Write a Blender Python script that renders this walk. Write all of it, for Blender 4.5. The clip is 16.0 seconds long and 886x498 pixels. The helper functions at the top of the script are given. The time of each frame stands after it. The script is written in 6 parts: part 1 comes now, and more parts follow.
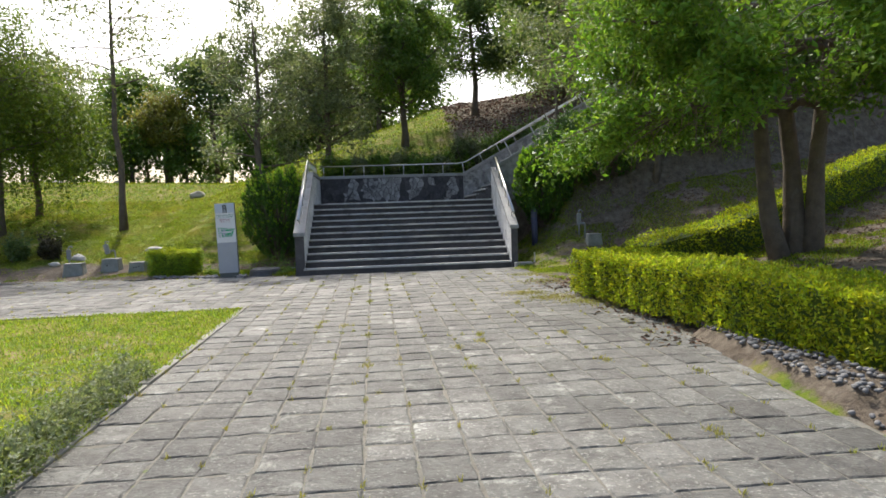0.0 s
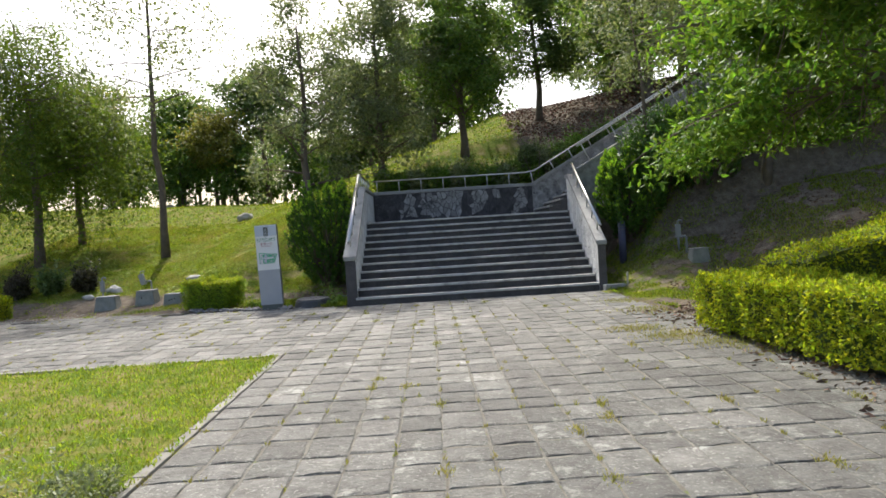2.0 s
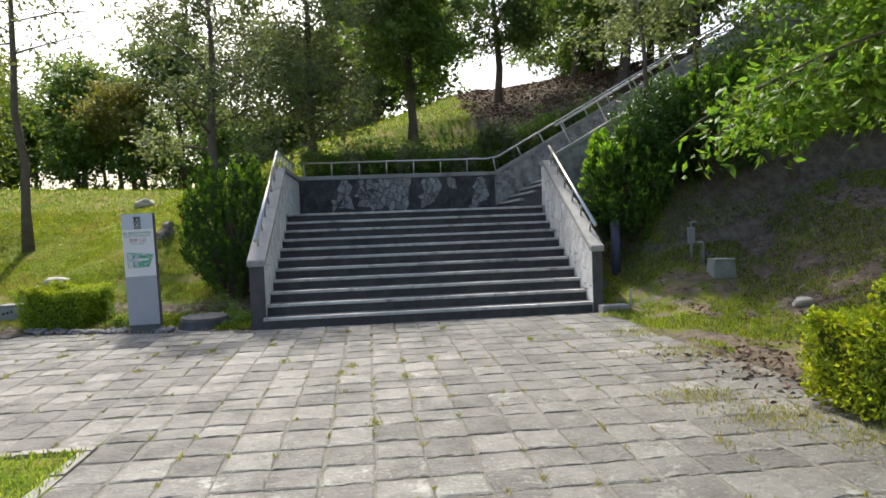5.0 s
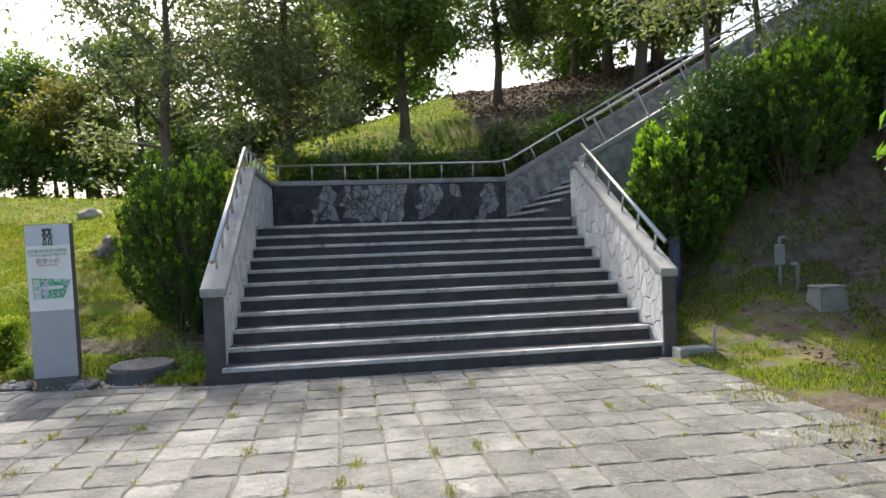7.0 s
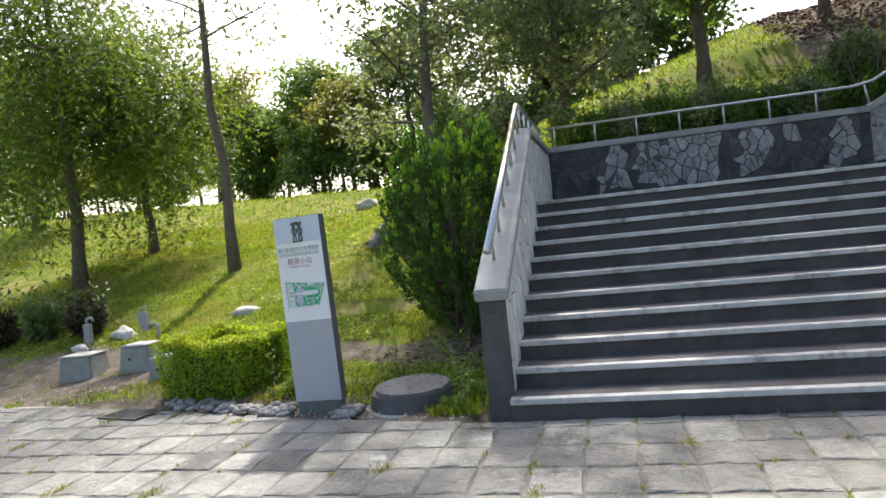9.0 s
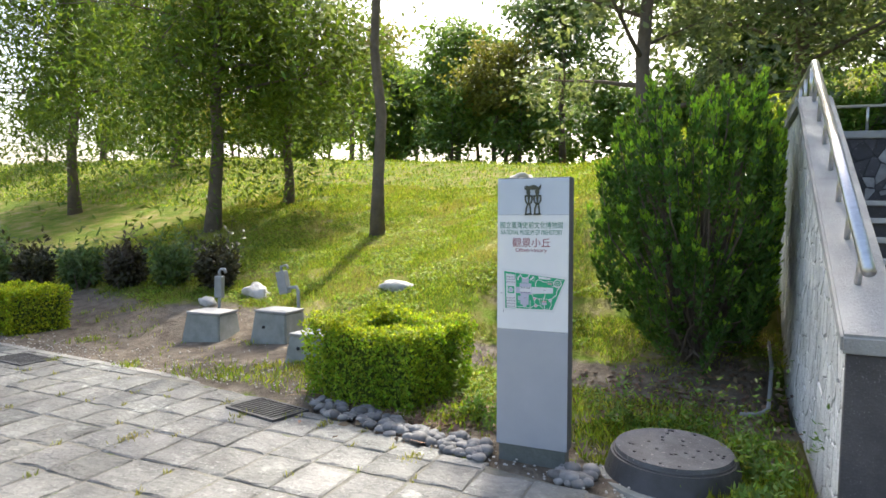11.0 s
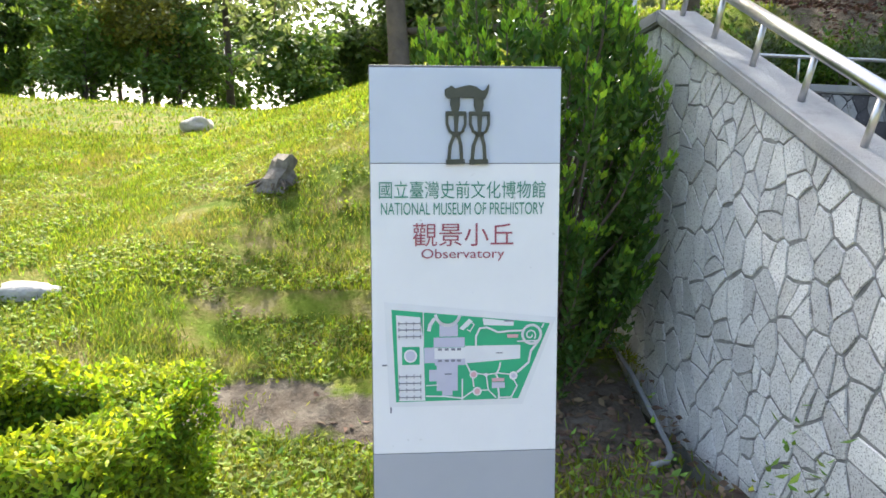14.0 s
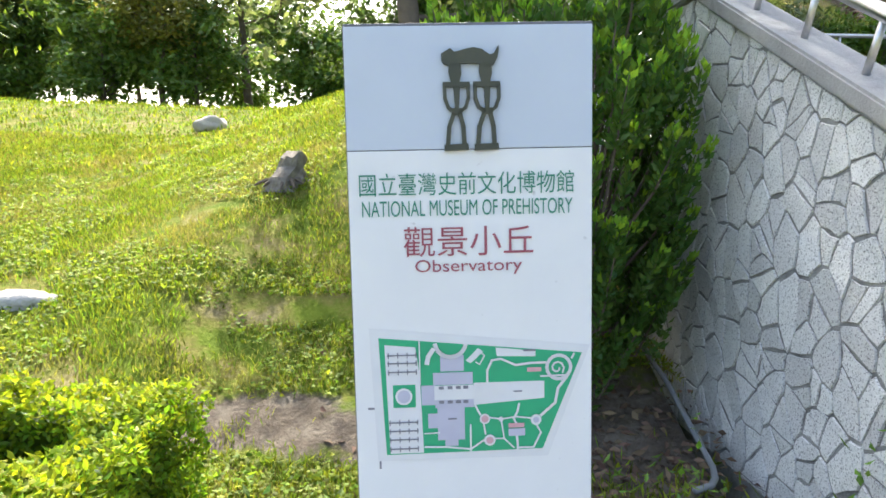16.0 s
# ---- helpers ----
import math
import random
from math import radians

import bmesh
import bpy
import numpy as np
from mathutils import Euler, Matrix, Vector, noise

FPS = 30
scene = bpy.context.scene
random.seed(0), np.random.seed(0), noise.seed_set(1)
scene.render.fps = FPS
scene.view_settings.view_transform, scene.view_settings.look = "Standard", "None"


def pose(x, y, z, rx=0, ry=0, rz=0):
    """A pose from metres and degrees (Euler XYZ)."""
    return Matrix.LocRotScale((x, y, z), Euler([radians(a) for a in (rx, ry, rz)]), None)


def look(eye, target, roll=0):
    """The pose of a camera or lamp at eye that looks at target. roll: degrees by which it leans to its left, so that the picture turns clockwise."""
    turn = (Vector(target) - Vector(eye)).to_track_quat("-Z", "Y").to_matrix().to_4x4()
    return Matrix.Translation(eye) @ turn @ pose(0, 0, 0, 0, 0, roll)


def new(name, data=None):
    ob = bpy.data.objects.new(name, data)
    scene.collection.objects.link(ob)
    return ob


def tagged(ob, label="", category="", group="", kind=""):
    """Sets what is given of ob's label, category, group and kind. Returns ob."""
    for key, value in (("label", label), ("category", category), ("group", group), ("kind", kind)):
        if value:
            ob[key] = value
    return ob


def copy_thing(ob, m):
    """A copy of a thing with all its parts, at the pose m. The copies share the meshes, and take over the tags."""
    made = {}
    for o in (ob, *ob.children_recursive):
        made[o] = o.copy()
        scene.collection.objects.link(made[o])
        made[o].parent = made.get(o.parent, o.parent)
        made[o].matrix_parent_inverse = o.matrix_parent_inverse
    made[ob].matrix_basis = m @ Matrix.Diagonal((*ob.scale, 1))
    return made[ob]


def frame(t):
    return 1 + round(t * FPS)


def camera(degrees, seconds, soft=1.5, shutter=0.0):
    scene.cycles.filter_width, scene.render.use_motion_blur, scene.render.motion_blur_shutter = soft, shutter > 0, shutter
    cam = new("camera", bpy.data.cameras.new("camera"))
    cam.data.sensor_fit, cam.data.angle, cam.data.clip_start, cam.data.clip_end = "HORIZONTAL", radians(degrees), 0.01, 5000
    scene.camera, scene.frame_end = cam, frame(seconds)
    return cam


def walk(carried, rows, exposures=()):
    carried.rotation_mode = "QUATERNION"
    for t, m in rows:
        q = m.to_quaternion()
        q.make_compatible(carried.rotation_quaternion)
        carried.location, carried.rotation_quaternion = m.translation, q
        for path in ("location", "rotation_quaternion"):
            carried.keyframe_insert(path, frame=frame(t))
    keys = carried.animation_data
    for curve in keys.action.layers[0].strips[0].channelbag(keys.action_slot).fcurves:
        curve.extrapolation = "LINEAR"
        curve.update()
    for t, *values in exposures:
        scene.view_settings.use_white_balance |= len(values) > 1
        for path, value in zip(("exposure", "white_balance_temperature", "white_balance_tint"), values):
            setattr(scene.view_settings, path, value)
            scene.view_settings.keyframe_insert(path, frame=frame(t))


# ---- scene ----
cam = camera(67.4, 16.0, soft=1.6)
PATH = [
    (0, (-0.050, -0.294, 1.267), (-0.037, 1.703, 1.165), -1.9),
    (0.5, (-0.149, 0.270, 1.294), (-0.050, 2.261, 1.146), -1.5),
    (1, (-0.217, 0.751, 1.320), (-0.239, 2.743, 1.145), -2.3),
    (1.5, (-0.314, 1.331, 1.315), (-0.354, 3.317, 1.081), -0.8),
    (2, (-0.391, 1.947, 1.306), (-0.542, 3.941, 1.260), -3.6),
    (2.5, (-0.530, 2.472, 1.339), (-0.589, 4.472, 1.325), -1.1),
    (3, (-0.530, 3.122, 1.383), (-0.495, 5.117, 1.236), -2.4),
    (3.5, (-0.338, 3.809, 1.435), (-0.342, 5.798, 1.218), -1.8),
    (4, (-0.464, 4.324, 1.405), (-0.512, 6.320, 1.279), -3.9),
    (6.3, (-1.054, 7.044, 1.361), (-0.916, 9.039, 1.304), 0.5),
    (6.5, (-1.140, 7.315, 1.420), (-1.027, 9.310, 1.316), -0.8),
    (7, (-1.204, 7.861, 1.404), (-1.093, 9.857, 1.374), -2.0),
    (7.5, (-1.403, 8.449, 1.410), (-1.237, 10.442, 1.353), -0.9),
    (8, (-1.448, 8.953, 1.390), (-1.516, 10.952, 1.386), -1.2),
    (8.5, (-1.648, 9.602, 1.449), (-1.905, 11.583, 1.364), -4.1),
    (9, (-1.827, 10.024, 1.431), (-2.503, 11.906, 1.383), -6.0),
    (9.2, (-1.998, 10.068, 1.493), (-2.860, 11.872, 1.546), -3.9),
    (11.3, (-3.762, 11.555, 1.458), (-4.695, 13.318, 1.295), 1.9),
    (11.5, (-3.938, 11.709, 1.480), (-4.756, 13.516, 1.221), -0.2),
    (12, (-4.277, 12.085, 1.467), (-4.740, 14.019, 1.253), 0.6),
    (12.5, (-4.562, 12.352, 1.456), (-4.884, 14.323, 1.342), 0.8),
    (13, (-4.751, 12.728, 1.450), (-4.932, 14.713, 1.281), 1.0),
    (13.5, (-4.894, 13.081, 1.442), (-5.018, 15.058, 1.173), 0.9),
    (14, (-4.991, 13.462, 1.439), (-4.969, 15.453, 1.241), 1.3),
    (14.5, (-4.970, 13.725, 1.427), (-5.048, 15.713, 1.225), 0.3),
    (15, (-4.943, 13.812, 1.439), (-4.982, 15.799, 1.223), -0.1),
    (15.5, (-4.948, 13.809, 1.436), (-4.991, 15.797, 1.228), 0.4),
    (16, (-4.947, 13.802, 1.432), (-4.992, 15.790, 1.222), 0.2),
]
walk(cam, [(t, look(eye, target, roll)) for t, eye, target, roll in PATH],
     [(0, 0.86), (4, 0.88), (6.3, 1.05), (7, 1.12), (8, 1.38), (9, 1.45), (11.3, 1.7), (13, 1.95), (16, 2.1)])

# ---- sky and sun ----
SUN_EL, SUN_AZ = 50.0, -17.0   # azimuth from +y towards +x
world = bpy.data.worlds.new("sky")
scene.world = world
world.use_nodes = True
wn = world.node_tree.nodes
sky = wn.new("ShaderNodeTexSky")
sky.sky_type = 'NISHITA'
sky.sun_disc = False
sky.sun_elevation, sky.sun_rotation = radians(SUN_EL), radians(SUN_AZ)
sky.dust_density, sky.air_density, sky.ozone_density = 5.0, 1.0, 0.6
wn["Background"].inputs[1].default_value = 0.15
world.node_tree.links.new(sky.outputs[0], wn["Background"].inputs[0])
sun_data = bpy.data.lights.new("sun", "SUN")
sun_data.energy, sun_data.angle, sun_data.color = 3.0, radians(1.0), (1.0, 0.95, 0.86)
sun = new("sun", sun_data)
sd = Vector((math.sin(radians(SUN_AZ)) * math.cos(radians(SUN_EL)), math.cos(radians(SUN_AZ)) * math.cos(radians(SUN_EL)), math.sin(radians(SUN_EL))))
sun.matrix_world = look((sd * 60)[:], (0, 0, 0))


# ---- materials ----
def material(name, base, second=None, scale=8.0, rough=0.8, metal=0.0, bump=0.0, bump_scale=40.0, vary=0.0, island=False,
             speck=None, speck_scale=60.0, speck_at=0.62, through_light=0.0, stain=None, stain_scale=1.2, stain_at=0.5, coat=0.0, lichen=None, lichen_scale=6.0, lichen_at=0.6, wide=None, dust=None):
    """A worn surface: two colours mixed by coarse noise, specks, stains, per-piece variation and fine relief."""
    m = bpy.data.materials.new(name)
    m.use_nodes = True
    nt = m.node_tree
    n, l = nt.nodes, nt.links
    bsdf = n["Principled BSDF"]
    bsdf.inputs["Roughness"].default_value = rough
    bsdf.inputs["Metallic"].default_value = metal
    bsdf.inputs["Coat Weight"].default_value = coat
    geo = n.new("ShaderNodeNewGeometry")
    co = n.new("ShaderNodeTexCoord")
    place = geo.outputs["Position"]

    def noisy(s, detail=5.0, roughness=0.6):
        t = n.new("ShaderNodeTexNoise")
        t.inputs["Scale"].default_value, t.inputs["Detail"].default_value, t.inputs["Roughness"].default_value = s, detail, roughness
        l.new(place, t.inputs["Vector"])
        return t.outputs["Fac"]

    def ramped(src, a, b):
        r = n.new("ShaderNodeMapRange")
        r.inputs["From Min"].default_value, r.inputs["From Max"].default_value = a, b
        l.new(src, r.inputs["Value"])
        return r.outputs["Result"]

    def mixed(fac, a, b, kind="MIX"):
        x = n.new("ShaderNodeMix")
        x.data_type, x.blend_type = "RGBA", kind
        for sock, v in ((x.inputs[0], fac), (x.inputs[6], a), (x.inputs[7], b)):
            if isinstance(v, (int, float)):
                sock.default_value = v
            elif isinstance(v, tuple):
                sock.default_value = (*v, 1)
            else:
                l.new(v, sock)
        return x.outputs[2]
    col = mixed(ramped(noisy(scale), 0.32, 0.68), base, second or base)
    if speck:
        col = mixed(ramped(noisy(speck_scale, 2.0), speck_at, speck_at + 0.1), col, speck)
    if stain:
        col = mixed(ramped(noisy(stain_scale, 6.0, 0.7), stain_at, stain_at + 0.16), col, stain)
    if lichen:
        col = mixed(ramped(noisy(lichen_scale, 8.0, 0.75), lichen_at, lichen_at + 0.08), col, lichen)
    if wide:                            # broad darker and paler areas, metres across
        f = n.new("ShaderNodeMapRange")
        f.inputs["From Min"].default_value, f.inputs["From Max"].default_value = 0.36, 0.62
        f.inputs["To Min"].default_value, f.inputs["To Max"].default_value = wide
        l.new(noisy(0.42, 3.0), f.inputs["Value"])
        g = n.new("ShaderNodeCombineColor")
        for k in range(3):
            l.new(f.outputs["Result"], g.inputs[k])
        col = mixed(1.0, col, g.outputs[0], "MULTIPLY")
    if dust:                            # pale sandy dust trodden round one spot
        (dx, dy, reach), tone = dust
        far = n.new("ShaderNodeVectorMath")
        far.operation = "DISTANCE"
        far.inputs[1].default_value = (dx, dy, 0.0)
        l.new(place, far.inputs[0])
        near = ramped(far.outputs["Value"], reach, reach * 0.25)
        patchy = n.new("ShaderNodeMath")
        patchy.operation = "MULTIPLY"
        l.new(near, patchy.inputs[0])
        l.new(ramped(noisy(2.2, 7.0, 0.7), 0.36, 0.66), patchy.inputs[1])
        col = mixed(patchy.outputs[0], col, tone)
    if vary:
        rnd = geo.outputs["Random Per Island"]
        if not island:
            oi = n.new("ShaderNodeObjectInfo")
            rnd = oi.outputs["Random"]
        hsv = n.new("ShaderNodeHueSaturation")
        r = n.new("ShaderNodeMapRange")
        r.inputs["To Min"].default_value, r.inputs["To Max"].default_value = 1 - vary, 1 + vary
        l.new(rnd, r.inputs["Value"])
        l.new(r.outputs["Result"], hsv.inputs["Value"])
        h = n.new("ShaderNodeMapRange")
        h.inputs["To Min"].default_value, h.inputs["To Max"].default_value = 0.5 - vary * 0.06, 0.5 + vary * 0.06
        w = n.new("ShaderNodeMath")
        w.operation = "FRACT"
        w2 = n.new("ShaderNodeMath")
        w2.operation = "MULTIPLY"
        w2.inputs[1].default_value = 7.31
        l.new(rnd, w2.inputs[0])
        l.new(w2.outputs[0], w.inputs[0])
        l.new(w.outputs[0], h.inputs["Value"])
        l.new(h.outputs["Result"], hsv.inputs["Hue"])
        l.new(col, hsv.inputs["Color"])
        col = hsv.outputs["Color"]
    l.new(col, bsdf.inputs["Base Color"])
    if bump:
        b = n.new("ShaderNodeBump")
        b.inputs["Strength"].default_value, b.inputs["Distance"].default_value = min(1.0, bump * 40), 0.02
        l.new(noisy(bump_scale, 4.0), b.inputs["Height"])
        l.new(b.outputs["Normal"], bsdf.inputs["Normal"])
    if through_light:
        bsdf.inputs["Specular IOR Level"].default_value = 0.3
        tr = n.new("ShaderNodeBsdfTranslucent")
        bright = mixed(1.0, col, (1.25, 1.2, 0.55), "MULTIPLY")
        l.new(bright, tr.inputs["Color"])
        ms = n.new("ShaderNodeMixShader")
        ms.inputs[0].default_value = through_light
        l.new(bsdf.outputs[0], ms.inputs[1])
        l.new(tr.outputs[0], ms.inputs[2])
        l.new(ms.outputs[0], n["Material Output"].inputs["Surface"])
    return m


def leafy(name, base, second, rough=0.5, vary=0.35, through_light=0.4):
    return material(name, base, second, scale=1.3, rough=rough, vary=vary, island=True, through_light=through_light)


M_PAVE = material("paving", (0.155, 0.156, 0.144), (0.084, 0.082, 0.074), 7.0, 0.85, bump=0.03, bump_scale=24, vary=0.26, lichen=(0.285, 0.295, 0.265), lichen_scale=3.2, lichen_at=0.57, speck=(0.23, 0.238, 0.215), speck_scale=38, speck_at=0.58, stain=(0.07, 0.068, 0.06), stain_scale=2.6, stain_at=0.56, wide=(0.62, 1.12), dust=((-3.2, 13.0, 7.0), (0.225, 0.22, 0.2)))
M_PAVE_REST = material("paving_rest", (0.155, 0.156, 0.144), (0.084, 0.082, 0.074), 7.0, 0.85, bump=0.03, bump_scale=24, vary=0.26, lichen=(0.285, 0.295, 0.265), lichen_scale=3.2, lichen_at=0.57, island=True, speck=(0.23, 0.238, 0.215), speck_scale=38, speck_at=0.58, stain=(0.07, 0.068, 0.06), stain_scale=2.6, stain_at=0.56, wide=(0.62, 1.12), dust=((-3.2, 13.0, 7.0), (0.225, 0.22, 0.2)))
M_JOINT = material("joint_sand", (0.19, 0.185, 0.155), (0.13, 0.12, 0.1), 6, 0.95, bump=0.02, bump_scale=90, speck=(0.12, 0.15, 0.05), speck_scale=9)
M_KERB = material("kerb_concrete", (0.27, 0.265, 0.235), (0.2, 0.19, 0.165), 5, 0.9, bump=0.01, bump_scale=60, vary=0.12)
M_CONC = material("concrete", (0.37, 0.365, 0.35), (0.27, 0.267, 0.257), 4, 0.88, bump=0.01, bump_scale=70, speck=(0.36, 0.35, 0.34), speck_scale=110, stain=(0.17, 0.165, 0.16), stain_scale=1.8, stain_at=0.55)
# stained step concrete darkened for shaded faces; worn nosings paled for the sun
M_STEP = material("step_concrete_shaded", (0.1, 0.093, 0.094), (0.06, 0.056, 0.057), 4, 0.85, bump=0.012, bump_scale=80, speck=(0.2, 0.19, 0.19), speck_scale=120, stain=(0.055, 0.052, 0.056), stain_scale=2.2, stain_at=0.5)
M_NOSE = material("step_nosing_sunlit", (0.56, 0.55, 0.53), (0.38, 0.37, 0.36), 9, 0.8, bump=0.006, bump_scale=90, stain=(0.16, 0.155, 0.15), stain_scale=3.5, stain_at=0.54)
M_STONE = material("pale_stone", (0.76, 0.755, 0.73), (0.66, 0.655, 0.63), 7, 0.85, bump=0.012, bump_scale=55, vary=0.16, speck=(0.3, 0.29, 0.28), speck_scale=120, speck_at=0.55)
M_STONE_REST = material("pale_stone_rest", (0.74, 0.735, 0.71), (0.63, 0.625, 0.6), 7, 0.85, bump=0.012, bump_scale=55, vary=0.16, island=True, speck=(0.38, 0.37, 0.36), speck_scale=150, speck_at=0.58)
M_STONE_STAINED = material("stained_stone", (0.085, 0.08, 0.085), (0.05, 0.047, 0.05), 5, 0.85, bump=0.012, bump_scale=55, vary=0.35, island=True, speck=(0.15, 0.145, 0.15), speck_scale=30)
M_STONE_WASHED = material("half_stained_stone", (0.36, 0.35, 0.345), (0.22, 0.21, 0.21), 7, 0.85, bump=0.012, bump_scale=55, vary=0.25, island=True, stain=(0.09, 0.085, 0.09), stain_scale=6.0, stain_at=0.52)
M_MORTAR = material("mortar", (0.4, 0.39, 0.375), (0.17, 0.166, 0.16), 7, 0.95, bump=0.01, bump_scale=90)
M_MORTAR_DARK = material("stained_mortar", (0.06, 0.057, 0.062), (0.045, 0.043, 0.046), 5, 0.95, bump=0.01, bump_scale=90)
M_STEEL = material("brushed_steel", (0.62, 0.61, 0.6), (0.5, 0.49, 0.48), 30, 0.32, metal=1.0, bump=0.001, bump_scale=300)
M_IRON = material("cast_iron", (0.075, 0.075, 0.08), (0.05, 0.05, 0.052), 8, 0.55, metal=0.3, bump=0.006, bump_scale=120, stain=(0.2, 0.19, 0.17), stain_scale=5, stain_at=0.62)
M_LID = material("worn_lid", (0.13, 0.13, 0.135), (0.08, 0.08, 0.083), 9, 0.8, metal=0.0, bump=0.01, bump_scale=70, speck=(0.32, 0.31, 0.3), speck_scale=45, speck_at=0.64)
M_BARK = material("bark", (0.16, 0.125, 0.095), (0.095, 0.075, 0.06), 6, 0.95, bump=0.03, bump_scale=26, stain=(0.22, 0.2, 0.17), stain_scale=3, stain_at=0.6)
M_OLDWOOD = material("weathered_wood", (0.3, 0.265, 0.22), (0.14, 0.115, 0.09), 14, 0.95, bump=0.02, bump_scale=40)
M_TWIG = material("dry_twig", (0.2, 0.16, 0.12), (0.13, 0.1, 0.08), 9, 0.95)
M_LEAF = leafy("leaf_green", (0.15, 0.24, 0.055), (0.1, 0.18, 0.045), through_light=0.5)
M_LEAF_BRIGHT = leafy("leaf_bright", (0.15, 0.27, 0.04), (0.105, 0.2, 0.03), through_light=0.5)
M_LEAF_GREY = leafy("leaf_greygreen", (0.19, 0.23, 0.13), (0.14, 0.185, 0.1), through_light=0.45)
M_LEAF_DARK = leafy("leaf_dark", (0.13, 0.195, 0.075), (0.09, 0.145, 0.06), through_light=0.5)
M_LEAF_WILLOW = leafy("leaf_willow", (0.12, 0.19, 0.03), (0.1, 0.15, 0.028), through_light=0.55)
M_LEAF_OCHRE = leafy("leaf_ochre", (0.22, 0.21, 0.05), (0.17, 0.19, 0.045), through_light=0.5)
M_LEAF_GLOSSY = leafy("leaf_glossy", (0.095, 0.185, 0.038), (0.062, 0.135, 0.03), rough=0.35, through_light=0.42)
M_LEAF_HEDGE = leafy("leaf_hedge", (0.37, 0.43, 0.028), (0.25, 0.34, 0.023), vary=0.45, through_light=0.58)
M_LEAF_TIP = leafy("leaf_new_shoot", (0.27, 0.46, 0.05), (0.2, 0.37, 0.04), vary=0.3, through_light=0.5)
# shaded copy of the hedge leaf, for flanks below the sunlit top
M_LEAF_HEDGE_SHADED = leafy("leaf_hedge_shaded", (0.25, 0.36, 0.026), (0.16, 0.27, 0.02), vary=0.5, through_light=0.5)
# darker hedge green: the shade between the leaves, painted on the core
M_HEDGE_CORE_SHADE = leafy("hedge_core_shade", (0.1, 0.14, 0.025), (0.07, 0.1, 0.02), vary=0.4)
M_LEAF_RED = leafy("leaf_maroon", (0.06, 0.045, 0.03), (0.05, 0.06, 0.03), vary=0.4, through_light=0.3)
M_GRASS = leafy("grass_blade", (0.21, 0.275, 0.032), (0.14, 0.2, 0.024), rough=0.6, vary=0.6, through_light=0.5)
M_CLOVER = leafy("clover", (0.23, 0.31, 0.04), (0.17, 0.25, 0.03), rough=0.6, vary=0.5, through_light=0.5)
M_GRASS_DRY = leafy("grass_dry", (0.3, 0.27, 0.1), (0.22, 0.25, 0.06), rough=0.7, vary=0.35, through_light=0.4)
M_LITTER = material("dead_leaves", (0.2, 0.13, 0.08), (0.13, 0.085, 0.055), 12, 0.9, vary=0.4, island=True)
M_LITTER_RED = material("russet_leaves", (0.17, 0.085, 0.055), (0.1, 0.055, 0.04), 12, 0.9, vary=0.45, island=True)
M_STRAW = material("straw", (0.36, 0.27, 0.16), (0.24, 0.16, 0.1), 12, 0.9, vary=0.4, island=True)
M_PEBBLE = material("river_pebble", (0.18, 0.178, 0.175), (0.11, 0.11, 0.112), 20, 0.75, vary=0.35, island=True, bump=0.004, bump_scale=90)
M_ROCK = material("pale_rock", (0.5, 0.48, 0.44), (0.36, 0.34, 0.31), 8, 0.9, bump=0.02, bump_scale=25)
M_WHITE = material("white_panel", (0.72, 0.72, 0.735), (0.68, 0.68, 0.7), 6, 0.45, speck=(0.5, 0.49, 0.5), speck_scale=55, speck_at=0.72)
M_HEADER = material("pale_blue_panel", (0.50, 0.545, 0.63), (0.47, 0.515, 0.60), 5, 0.4)
M_GREYPANEL = material("grey_panel", (0.36, 0.375, 0.41), (0.33, 0.345, 0.38), 5, 0.45)
M_EDGE = material("dark_grey_metal", (0.13, 0.13, 0.135), (0.1, 0.1, 0.105), 8, 0.5, metal=0.2)
M_PLINTH = material("mossy_plinth", (0.14, 0.15, 0.14), (0.1, 0.11, 0.1), 8, 0.9, bump=0.01)
M_BRONZE = material("weathered_bronze", (0.055, 0.06, 0.045), (0.08, 0.08, 0.055), 30, 0.6, metal=0.3)
M_INK_GREEN = material("green_ink", (0.03, 0.19, 0.13), (0.04, 0.22, 0.15), 40, 0.5)
M_INK_RED = material("maroon_ink", (0.27, 0.05, 0.085), (0.33, 0.08, 0.11), 60, 0.5)
M_MAP_GREEN = material("map_green", (0.015, 0.36, 0.17), (0.02, 0.32, 0.16), 20, 0.5)
M_MAP_PALE = material("map_pale", (0.66, 0.66, 0.68), (0.62, 0.62, 0.65), 20, 0.5)
M_MAP_GREY = material("map_lilac", (0.46, 0.46, 0.57), (0.42, 0.42, 0.53), 20, 0.5)
M_MAP_DARK = material("map_dark", (0.16, 0.16, 0.2), (0.2, 0.2, 0.24), 20, 0.5)
M_MAP_PINK = material("map_pink", (0.55, 0.3, 0.33), (0.6, 0.36, 0.4), 20, 0.5)
M_PVC = material("grey_pipe", (0.25, 0.265, 0.27), (0.2, 0.21, 0.21), 12, 0.6, stain=(0.3, 0.28, 0.24), stain_scale=6, stain_at=0.6)
M_BOX = material("cast_concrete", (0.28, 0.29, 0.265), (0.19, 0.2, 0.18), 9, 0.9, bump=0.012, bump_scale=70)
M_BLUE = material("dull_blue_paint", (0.05, 0.055, 0.11), (0.07, 0.075, 0.13), 6, 0.6)
M_HOLE = material("dark_hole", (0.02, 0.02, 0.02), None, 6, 0.95)


